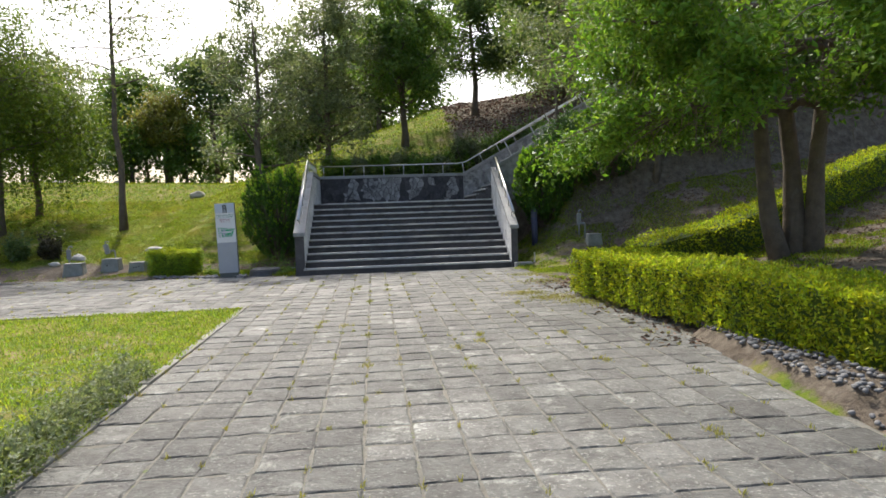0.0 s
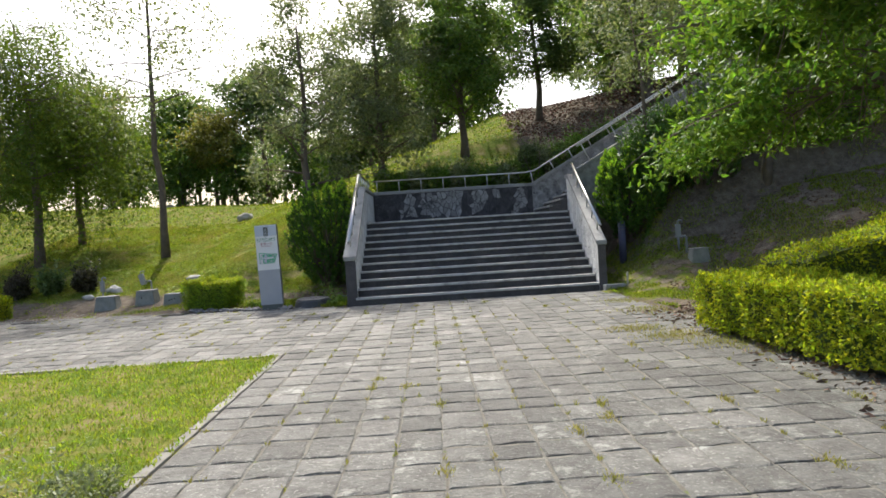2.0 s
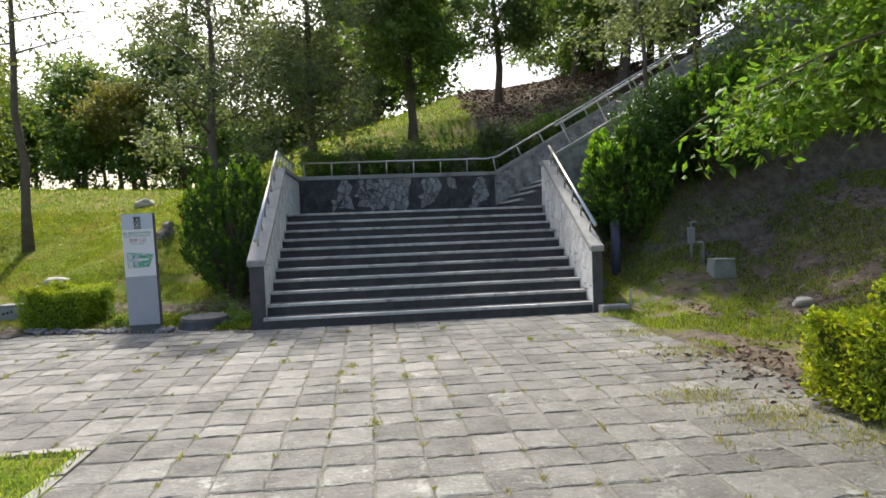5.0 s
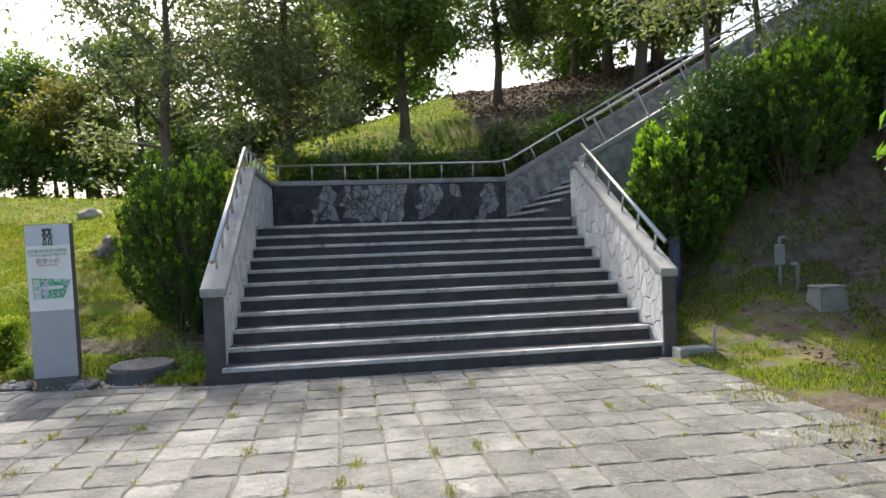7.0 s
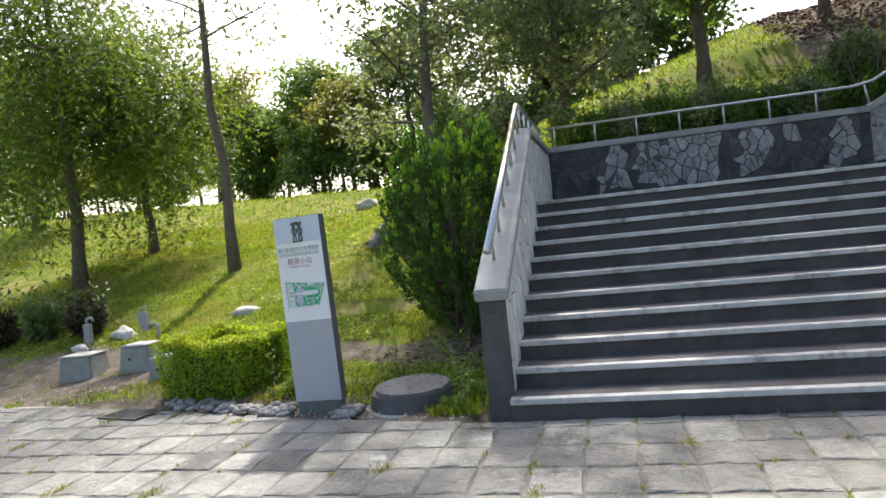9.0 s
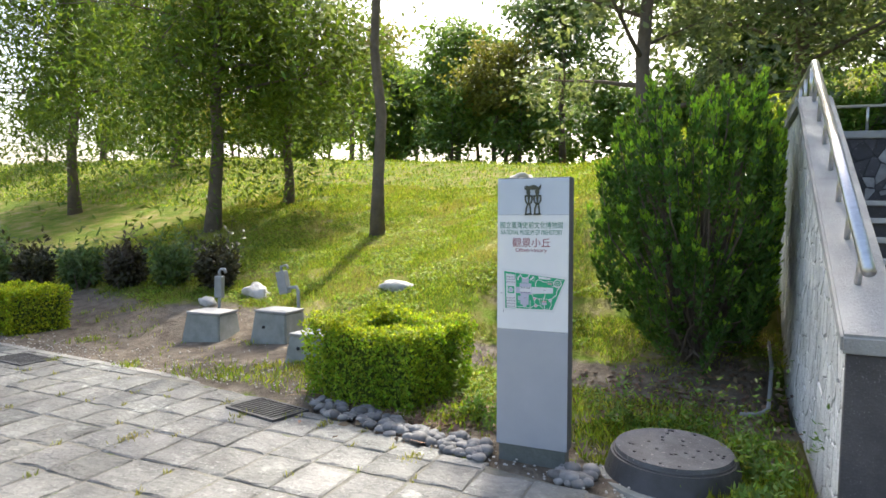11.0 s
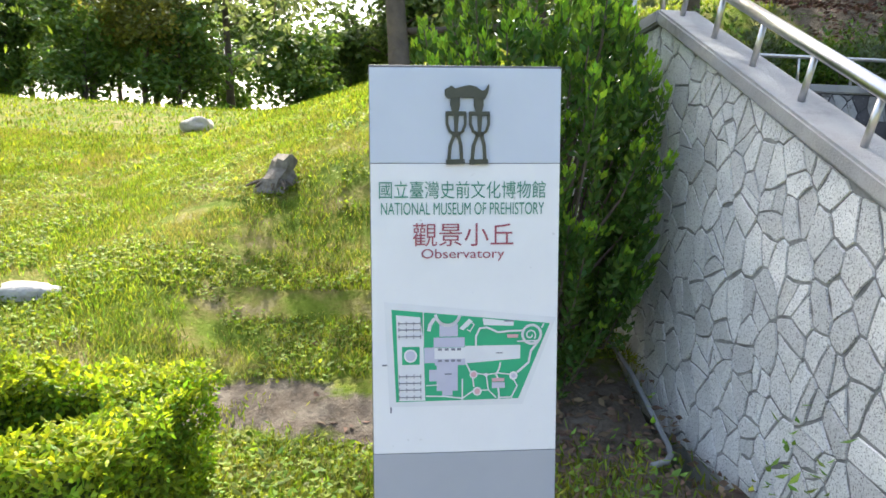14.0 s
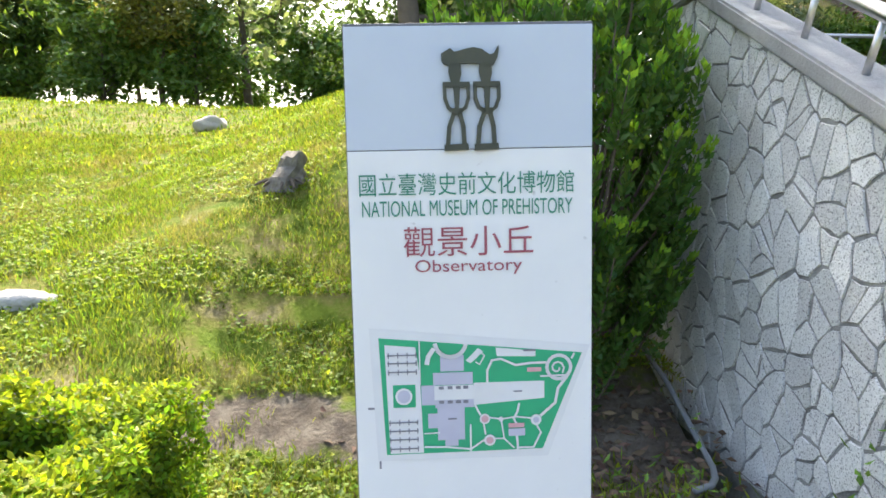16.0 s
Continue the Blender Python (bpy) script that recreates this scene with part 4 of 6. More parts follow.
def build_tree(name, m, label, seed, height, trunk_r, crown_from, crown_r, mat, n_leaf, leaf=0.13, limbs=9, clump=0.55, droop=0.0, lean=(0, 0),
               stems=1, flat=0.8, sparse=1.0, spread=0.35, hang=0.25, group="", bark=M_BARK, narrow=0.4, category="tree", slim=0.5):
    """A trunk with limbs, and clumps of small leaves round the ends of the limbs."""
    r = random.Random(seed)
    g = np.random.default_rng(seed)
    t = thing(name, m, label, category, group)
    bm = bmesh.new()
    tops = []
    for s in range(stems):
        a = 2 * math.pi * s / stems + r.random()
        off = Vector((math.cos(a), math.sin(a), 0)) * trunk_r * (1.1 if stems > 1 else 0)
        d = Vector((lean[0] + off.x * spread, lean[1] + off.y * spread, 1))
        pts, rad = [], []
        p = off + Vector((0, 0, -0.25))
        n = 8
        for i in range(n + 1):
            pts.append(p.copy())
            f = i / n
            rad.append(trunk_r * ((1.35 if i == 0 else 1.0) * (1 - 0.82 * f)))
            d2 = d + Vector((r.uniform(-0.1, 0.1), r.uniform(-0.1, 0.1), 0))
            p = p + d2.normalized() * (height * 0.92 + 0.25) / n
        tube(bm, pts, rad, 10)
        tops.append(pts)
    ends = []
    for k in range(limbs):
        pts = tops[k % stems]
        f = crown_from + (0.97 - crown_from) * (k + r.random() * 0.8) / limbs
        i = min(len(pts) - 2, int(f * (len(pts) - 1)))
        q = pts[i].lerp(pts[i + 1], f * (len(pts) - 1) - i)
        a = k * 2.4 + r.uniform(-0.5, 0.5)
        reach = crown_r * (1 - narrow * ((f - crown_from) / (1 - crown_from)) ** 1.5) * r.uniform(0.7, 1.1)
        lp = limb(bm, r, q, (math.cos(a), math.sin(a), r.uniform(0.15, 0.7) * flat), reach, trunk_r * 0.34 * (1.15 - f), 0.16, 5, 6, droop)
        ends += [lp[2], lp[3], lp[4], lp[5], lp[5]]
        for b in range(3):
            j = r.randint(2, 4)
            dd = Vector((r.uniform(-1, 1), r.uniform(-1, 1), r.uniform(-0.2, 0.7)))
            sp = limb(bm, r, lp[j], dd, reach * r.uniform(0.3, 0.5), trunk_r * 0.12, 0.2, 3, 5, droop)
            ends += [sp[2], sp[3], sp[3]]
    part("trunk", bm, bark, t, smooth=True)
    e = np.array([v[:] for v in ends])
    e = e[g.permutation(len(e))[:max(12, int(len(e) * 0.6))]]
    pick = g.integers(0, len(e), n_leaf)
    sub = g.integers(0, 4, n_leaf)
    nest = g.normal(size=(len(e), 4, 3)) * clump * 0.5 * np.array((1, 1, 0.7)) * sparse
    tint = g.normal(size=(n_leaf, 3)) * clump * 0.3 * np.array((1, 1, 0.6)) * sparse
    p = e[pick] + nest[pick, sub] + tint
    p[:, 2] -= np.abs(g.normal(size=n_leaf)) * hang * clump
    d = g.normal(size=(n_leaf, 3)) + np.array((0, 0, -0.5))
    leaves("crown", p, d, leaf, leaf * slim, mat, t, facing=tint / clump + np.array((0, 0, 0.75)))
    return t


def at(x, y, rz=0.0, dz=0.0):
    return pose(x, y, ground_z(x, y) + dz, 0, 0, rz)


# tall slender trees on the lawn
build_tree("tree", at(-9.91, 20.67), "tall slender tree with a bare trunk and sparse drooping twigs", 3, 9.6, 0.115, 0.5, 2.6, M_LEAF_GREY, 2600, 0.14, 15, 0.42, 0.05, (0.0, 0), flat=0.8, sparse=1.1, hang=1.3)
willow = build_tree("tree", at(-13.68, 20.51), "lawn tree with a dense feathery yellow-green crown", 5, 7.8, 0.145, 0.36, 2.7, M_LEAF_WILLOW, 21000, 0.17, 22, 0.6, 0.07, (-0.06, 0), hang=2.1, slim=0.3, group="feathery lawn trees")
copy_thing(willow, at(-19.3, 21.3, 130))
build_tree("tree", at(-13.79, 22.77), "smaller lawn tree with a feathery green crown", 6, 6.0, 0.12, 0.42, 2.2, M_LEAF_WILLOW, 16000, 0.17, 18, 0.6, 0.04, hang=1.3, slim=0.3, group="feathery lawn trees")
copy_thing(willow, at(-30.6, 29.7, 40))
build_tree("tree", at(-22.0, 26.5), "lawn tree with a dull ochre-green feathery crown", 8, 7.0, 0.18, 0.36, 2.8, M_LEAF_OCHRE, 13000, 0.2, 16, 0.65, 0.06, hang=1.3, slim=0.35, group="feathery lawn trees")

# trees on the mound
build_tree("tree", at(-3.7, 22.46), "mound tree with a pale grey-green airy crown", 11, 6.4, 0.12, 0.16, 2.4, M_LEAF_GREY, 17000, 0.13, 24, 0.5, 0.02)
build_tree("tree", at(-1.14, 24.0), "dark-trunked tree on the grassy mound", 12, 5.8, 0.14, 0.26, 2.3, M_LEAF, 20000, 0.15, 20, 0.5)
build_tree("tree", at(1.61, 27.15), "slim dark tree near the crest of the mound", 13, 5.6, 0.14, 0.3, 2.0, M_LEAF_DARK, 13000, 0.15, 16, 0.48)
build_tree("tree", at(-5.27, 19.95), "dark-trunked tree behind the shrub, thin grey-green crown", 15, 6.4, 0.13, 0.26, 2.2, M_LEAF_GREY, 9500, 0.12, 16, 0.45)
base_trees = [
    build_tree("tree", at(-3.0, 35.0), "shady tree on the crest of the mound", 21, 7.0, 0.17, 0.3, 3.0, M_LEAF_DARK, 6500, 0.26, 18, 0.7, slim=0.6, group="crest trees"),
    build_tree("tree", at(5.6, 33.5), "leafy green tree on the crest of the mound", 22, 7.5, 0.18, 0.28, 3.2, M_LEAF, 6800, 0.26, 18, 0.7, slim=0.6, group="crest trees"),
    build_tree("tree", at(-12.0, 36.0), "woodland tree with a dark green crown", 23, 7.6, 0.16, 0.48, 2.6, M_LEAF_DARK, 7000, 0.23, 19, 0.75, slim=0.6, group="woodland trees"),
    build_tree("tree", at(-17.0, 37.0), "woodland tree with a mid-green crown", 24, 6.4, 0.15, 0.48, 2.5, M_LEAF, 7000, 0.23, 19, 0.75, slim=0.6, group="woodland trees"),
    build_tree("tree", at(-22.0, 36.0), "woodland tree turning ochre and russet", 25, 6.6, 0.15, 0.48, 2.5, M_LEAF_OCHRE, 7000, 0.23, 19, 0.75, slim=0.6, group="woodland trees"),
]
for k, (i, x, y) in enumerate(((0, -6.5, 36.5), (1, 8.5, 33.0), (1, -1.5, 37.5), (0, 6.5, 38.0), (1, -4.8, 38.5), (1, 5.4, 28.5), (1, 5.2, 25.4), (0, 9.2, 24.4), (0, 8.6, 28.2), (0, 10.5, 37.0), (1, 12.5, 27.5), (0, 16.0, 29.0), (1, 16.5, 24.0), (0, 20.0, 22.0), (1, 24.0, 18.0), (0, 22.0, 26.0), (1, 7.6, 26.0))):
    copy_thing(base_trees[i], at(x, y, k * 67))
for k in range(19):
    x = -46 + k * 2.2 + rng.uniform(-0.8, 0.8)
    y = 38.5 + rng.uniform(-2.6, 4.5) - (3.5 if k % 5 == 0 else 0)
    i = (2, 3, 2, 4, 3, 2)[k % 6]
    c = copy_thing(base_trees[i], at(x, y, k * 51))
    s = rng.uniform(0.52, 0.76)
    c.scale = (s, s, s)
for k in range(12):
    c = copy_thing(base_trees[(2, 3)[k % 2]], at(-42 + k * 3.4 + rng.uniform(-1, 1), 46.0 + rng.uniform(-1.5, 2.0), k * 77))
    c.scale = (0.95, 0.95, 0.8)
small = build_tree("shrub", at(-12.6, 33.5), "low bushy green tree at the edge of the lawn", 31, 3.0, 0.08, 0.08, 1.5, M_LEAF, 3000, 0.22, 14, 0.45, slim=0.6, group="lawn-edge shrubs", category="shrub")
for k, (x, y) in enumerate(((-15.5, 33.8), (-19.0, 35.5), (-9.5, 34.5), (-24.5, 35.0), (-33.0, 35.5), (-3.5, 38.0), (6.5, 36.5), (-13.5, 39.5), (-22.5, 39.5), (-8.4, 38.2))):
    copy_thing(small, at(x, y, k * 80))

# the big three-stemmed tree by the path, its boughs hanging over the bank
TREE = (5.9, 10.7)
big = thing("tree", at(*TREE), "large three-stemmed shade tree with low hanging boughs", "tree")
r0 = random.Random(77)
bm = bmesh.new()
fork = []
for ox, oy, lx, ly, rr in ((-0.3, 0.0, -0.13, 0.02, 0.135), (0.02, 0.1, -0.02, 0.08, 0.155), (0.27, -0.05, 0.05, -0.03, 0.14)):
    pts, rad = [], []
    for i in range(10):
        h = -0.3 + i * 0.9
        flare = 1.45 if i == 0 else 1.1 if i == 1 else 1.0 - 0.06 * i
        pts.append((ox * (1 if i else 0.75) + lx * h + 0.05 * math.sin(h * 1.3 + ox * 9), oy + ly * h + 0.05 * math.cos(h + oy * 7), h))
        rad.append(rr * flare)
    tube(bm, pts, rad, 14)
    fork.append(pts)
part("trunk", bm, M_BARK, big, "smooth grey-brown trunk in three stems", smooth=True)
bm = bmesh.new()
E_PTS, E_DRY = [], []
for k, (az, h, reach, sag) in enumerate(((172, 3.0, 3.9, 0.1), (164, 2.9, 3.5, 0.12), (185, 3.2, 3.6, 0.1), (135, 3.2, 2.6, 0.1), (172, 4.0, 3.6, 0.05), (200, 3.4, 3.6, 0.07),
                                        (110, 4.0, 2.0, 0.05), (145, 5.0, 2.8, 0.03), (175, 5.0, 3.8, 0.03), (215, 3.6, 3.8, 0.06), (60, 4.5, 2.2, 0.05), (20, 4.0, 3.6, 0.06), (330, 3.6, 3.4, 0.06),
                                        (290, 3.8, 3.2, 0.05), (250, 3.4, 3.4, 0.05), (235, 4.0, 3.6, 0.05), (270, 3.3, 3.0, 0.05), (225, 3.0, 3.0, 0.06), (222, 5.4, 4.8, 0.03), (240, 5.0, 5.0, 0.03), (205, 5.6, 4.4, 0.03), (256, 5.6, 4.8, 0.03), (90, 5.8, 2.2, 0.03), (0, 6.0, 3.2, 0.03), (180, 6.6, 3.6, 0.0), (120, 6.8, 2.4, 0.0), (300, 6.6, 3.0, 0.0))):
    src = fork[k % 3]
    reach *= 0.86 if 150 < az < 205 else 1.0
    i = min(8, int((h + 0.3) / 0.9))
    a = radians(az)
    lp = limb(bm, r0, src[i], (math.cos(a), math.sin(a), 0.28), reach, 0.065, 0.1, 7, 8, sag)
    E_PTS += lp[4:] + lp[6:] * 2
    for b in range(6):
        j = r0.randint(2, 7)
        sp = limb(bm, r0, lp[j], (math.cos(a) + r0.uniform(-1, 1), math.sin(a) + r0.uniform(-1, 1), r0.uniform(-0.5, 0.4)), r0.uniform(0.8, 1.5), 0.022, 0.16, 4, 5, 0.1)
        (E_PTS if j > 3 else E_DRY).extend(sp[2:])
part("bough", bm, M_BARK, big, "long spreading boughs", smooth=True)
e = np.array([v[:] for v in E_PTS])
kk = 95000
nest = e[rng.integers(0, len(e), 1500)] + rng.normal(size=(1500, 3)) * np.array((0.26, 0.26, 0.18))
p = nest[rng.integers(0, 1500, kk)] + rng.normal(size=(kk, 3)) * np.array((0.12, 0.12, 0.08))
p[:, 2] -= np.abs(rng.normal(size=kk)) * 0.15
keep = (p[:, 2] > 1.4 + 0.75 * (p[:, 0] > -2.8) + 0.35 * np.sin(p[:, 0] * 1.9 + p[:, 1] * 1.3)) & (p[:, 1] < 1.3 + 1.4 * rng.random(kk) ** 2) & (p[:, 0] > -4.0 + 1.2 * rng.random(kk) + 0.35 * np.sin(p[:, 2] * 2.2 + p[:, 1] * 1.7))
p = p[keep]
leaves("crown", p, rng.normal(size=p.shape) + np.array((0, 0, -0.6)), 0.115, 0.05, M_LEAF_BRIGHT, big, loose=0.6, facing=np.tile((0.0, 0.0, 0.8), (len(p), 1)), label="bright green crown of narrow leaves")
# dry twigs under the canopy
bm = bmesh.new()
for k in range(260):
    q = Vector(E_DRY[k % len(E_DRY)])
    limb(bm, r0, q, (r0.uniform(-1, 0.4), r0.uniform(-0.6, 1), r0.uniform(-0.9, 0.1)), r0.uniform(0.5, 1.3), 0.008, 0.2, 4, 4, 0.08)
part("twig_tangle", bm, M_TWIG, big, "tangle of bare dry twigs")["kind"] = "stuff"


def mound_of_leaves(n, centre, radii, g, shell=0.55, shoots=0):
    """Points in an uneven ball of foliage, thick towards the outside, with upright shoots."""
    d = g.normal(size=(n, 3))
    d /= np.linalg.norm(d, axis=1, keepdims=True)
    bump = 1 + 0.16 * np.sin(d[:, 0] * 7 + centre[0]) * np.cos(d[:, 1] * 6 + centre[1]) + 0.1 * np.sin(d[:, 2] * 9 + d[:, 0] * 5)
    rad = (shell + (1 - shell) * g.random(n) ** 0.5) * bump
    p = d * rad[:, None] * np.array(radii) + np.array(centre)
    dirs = d + g.normal(size=(n, 3)) * 0.7 + np.array((0, 0, 0.5))
    if shoots:
        sd2 = g.normal(size=(shoots, 3))
        sd2[:, 2] = np.abs(sd2[:, 2]) * 0.8
        sd2 /= np.linalg.norm(sd2, axis=1, keepdims=True)
        per = 16
        base = sd2 * np.array(radii) * 0.92 + np.array(centre)
        ln = g.uniform(0.15, 0.42, shoots)
        f = np.tile(np.linspace(0, 1, per), shoots)
        sp = np.repeat(base, per, 0)
        up = np.repeat(sd2 * 0.45 + np.array((0, 0, 0.8)), per, 0)
        sp = sp + up * (np.repeat(ln, per) * f)[:, None] + g.normal(size=sp.shape) * 0.025
        p = np.concatenate([p, sp])
        dirs = np.concatenate([dirs, up + g.normal(size=sp.shape) * 0.6])
    return p, dirs


def build_bush(name, x, y, label, seed, radii, centre_z, n, leaf, mat, shoots=0, group="", balls=1, dz=0.0, category="shrub", stems=6, wide=0.5):
    g = np.random.default_rng(seed)
    r = random.Random(seed)
    b = thing(name, at(x, y, 0, dz), label, category, group)
    bm = bmesh.new()
    for k in range(stems):
        a = r.random() * 6.28
        limb(bm, r, (math.cos(a) * 0.08, math.sin(a) * 0.08, -0.1), (math.cos(a) * 0.5, math.sin(a) * 0.5, 1), centre_z + radii[2] * 0.4, 0.022, 0.12, 5, 6)
    part("stem", bm, M_BARK, b)
    P, D = [], []
    for k in range(balls):
        c = (r.uniform(-wide, wide) * radii[0] if balls > 1 else 0, r.uniform(-wide, wide) * radii[1] if balls > 1 else 0, centre_z + (r.uniform(-0.4, 0.4) * radii[2] if balls > 1 else 0))
        f = 0.62 if balls > 1 else 1.0
        p, d = mound_of_leaves(n // balls, c, [q * f for q in radii], g, 0.5, shoots // balls)
        P.append(p)
        D.append(d)
    P, D = np.concatenate(P), np.concatenate(D)
    leaves("foliage", P, D, leaf, leaf * 0.42, mat, b, facing=(P - np.array((0, 0, centre_z))) / np.array(radii) * 0.6 + np.array((0, 0, 0.5)))
    return b


# dense glossy shrub beside the stair wall
def build_shoot_shrub(x, y, label, seed, reach, low, high, side, n_shoot=520, per=66, leaf=0.056, group=""):
    """A shrub of many upright leafy shoots that fan out from a narrow foot; side is how far it may grow towards the wall."""
    g = np.random.default_rng(seed)
    r = random.Random(seed)
    b = thing("shrub", at(x, y), label, "shrub", group)
    bm = bmesh.new()
    P, D, F = [], [], []
    for k in range(n_shoot):
        h = r.random() ** 0.85
        z = low + (high - low) * h
        rad = reach * max(0.3, math.sin(math.pi * (0.22 + 0.6 * h))) * (0.55 + 0.5 * r.random() ** 0.6)
        a = r.random() * 2 * math.pi
        tip = Vector((min(side, rad * math.cos(a)), rad * math.sin(a), z + r.uniform(-0.1, 0.16)))
        up = Vector((math.cos(a) * r.uniform(0.2, 0.9) * (1.25 - h), math.sin(a) * r.uniform(0.2, 0.9) * (1.25 - h), 1)).normalized()
        ln = r.uniform(0.32, 0.55)
        root = tip - up * ln
        if k % 4 == 0:
            foot = Vector((r.uniform(-0.14, 0.14), r.uniform(-0.14, 0.14), -0.1))
            tube(bm, [foot, foot.lerp(root, 0.5) + Vector((0, 0, 0.12)), root, tip], [0.016, 0.012, 0.007, 0.003], 5)
        f = g.random(per) ** 0.8
        w = 2 * math.pi * g.random(per)
        out = np.stack([np.cos(w), np.sin(w), np.full(per, 0.15)], 1)
        P.append(np.array(root[:]) + np.array(up[:]) * (f * ln)[:, None] + out * 0.012)
        D.append(out * (1.0 - 0.55 * f)[:, None] + np.array(up[:]) * (0.45 + 0.6 * f)[:, None])
        F.append(f + 0.25 * (h - 0.4))
    part("stem", bm, M_BARK, b, "thin woody stems")
    P, D, F = np.concatenate(P), np.concatenate(D), np.concatenate(F)
    new_ = F > 0.88
    leaves("foliage", P[~new_], D[~new_], leaf, leaf * 0.55, M_LEAF_GLOSSY, b, label="dark glossy leaves")
    leaves("new_growth", P[new_], D[new_], leaf * 0.9, leaf * 0.48, M_LEAF_TIP, b, label="bright green shoot tips")
    return b


build_shoot_shrub(-4.38, 17.75, "dense dark glossy shrub with bright upright shoots by the stair wall", 41, 0.95, 0.28, 2.42, 0.66)
# shrubs in front of the upper flight
row = "shrubs below the upper flight"
for x, y, seed, reach, high in ((2.75, 17.1, 81, 0.8, 1.95), (4.3, 17.1, 82, 0.95, 1.9)):
    build_shoot_shrub(x, y, "tall shrub with bright upright shoots on the shaded bank", seed, reach, 0.3, high, 2.0, 330, 44, 0.085, row)
for k, (x, y, rx, rz, cz, n, mt) in enumerate(((3.5, 17.3, 1.0, 1.1, 2.35, 14000, M_LEAF_GLOSSY), (5.7, 17.3, 1.35, 1.4, 3.2, 15000, M_LEAF_BRIGHT),
                                              (6.9, 17.4, 1.4, 1.5, 3.6, 15000, M_LEAF_BRIGHT), (8.3, 17.5, 1.5, 1.6, 4.0, 15000, M_LEAF_BRIGHT), (9.8, 17.9, 1.4, 1.6, 3.9, 12000, M_LEAF), (11.4, 18.0, 1.5, 1.7, 4.2, 12000, M_LEAF))):
    g0 = ground_z(x, y)
    build_bush("shrub", x, y, "tall leafy green shrub on the shaded bank", 50 + k, (rx, 0.8, rz), cz + 0.3 - g0 if cz - g0 > 0.6 else 0.9, n, 0.085, mt, 60, row, 7)
build_tree("tree", at(3.13, 17.0), "thin leaning tree on the shaded bank", 66, 5.2, 0.07, 0.55, 1.3, M_LEAF_GREY, 2600, 0.1, 10, 0.4, lean=(-0.03, 0.0))
build_tree("tree", at(5.6, 16.9), "thin pale-barked tree on the shaded bank", 67, 5.4, 0.09, 0.5, 1.6, M_LEAF, 3600, 0.11, 10, 0.5, lean=(0.1, 0.0))
build_tree("tree", at(4.3, 18.0, 0, 0.3), "thin grey-green tree beside the upper flight", 68, 4.6, 0.07, 0.4, 1.6, M_LEAF_GREY, 5000, 0.11, 11, 0.45)
# low planting along the top of the wall behind the landing
for k in range(17):
    u = 0.5 + k * 0.44
    q = S @ Vector((u + rng.uniform(-0.1, 0.1), V_BACK + 0.75 + rng.uniform(-0.12, 0.2), 0))
    s = rng.uniform(0.26, 0.4)
    build_bush("shrub", q.x, q.y, "low spiky green shrub behind the wall railing", 90 + k, (s, s, s * 1.1), 0.28, 1300, 0.085, (M_LEAF, M_LEAF_BRIGHT, M_LEAF_GREY)[k % 3], 14, "shrubs behind the wall", 1, category="shrub", stems=4)
q = S @ Vector((4.95, V_BACK + 0.8, 0))
build_bush("shrub", q.x, q.y, "rounded shrub with pale variegated leaves", 120, (0.42, 0.42, 0.5), 0.75, 3000, 0.08, M_LEAF_GREY, 20, balls=3)
# small dark maroon shrubs at the foot of the lawn
for k, (x, y) in enumerate(((-10.6, 17.8), (-11.45, 17.75), (-12.2, 17.55), (-12.95, 17.35), (-13.8, 17.15), (-14.6, 17.0))):
    build_bush("shrub", x, y, "small dark maroon shrub at the foot of the lawn", 130 + k, (0.26, 0.26, 0.26), 0.28, 1300, 0.1, (M_LEAF_RED, M_LEAF_DARK)[k % 2], 14, "maroon shrubs", 1)


# leafy weeds round the manhole and along the foot of the stair wall
g2 = random.Random(19)
for k, (cx, cy, wx, wy, n_) in enumerate(((-4.5, 15.95, 0.45, 0.14, 7), (-3.75, 15.75, 0.1, 0.35, 3), (-3.66, 15.2, 0.06, 0.25, 2), (-5.45, 15.75, 0.25, 0.2, 3))):
    for j in range(n_):
        q = (cx + g2.uniform(-wx, wx), cy + g2.uniform(-wy, wy))
        h = g2.uniform(0.03, 0.075)
        build_bush("weed", *q, "low leafy green weed on damp soil", 500 + k * 20 + j, (g2.uniform(0.1, 0.19), g2.uniform(0.1, 0.17), h), h * 0.7, 230, 0.05, (M_LEAF_BRIGHT, M_LEAF, M_GRASS)[j % 3], 4, "leafy weeds", 1, category="weed", stems=3)


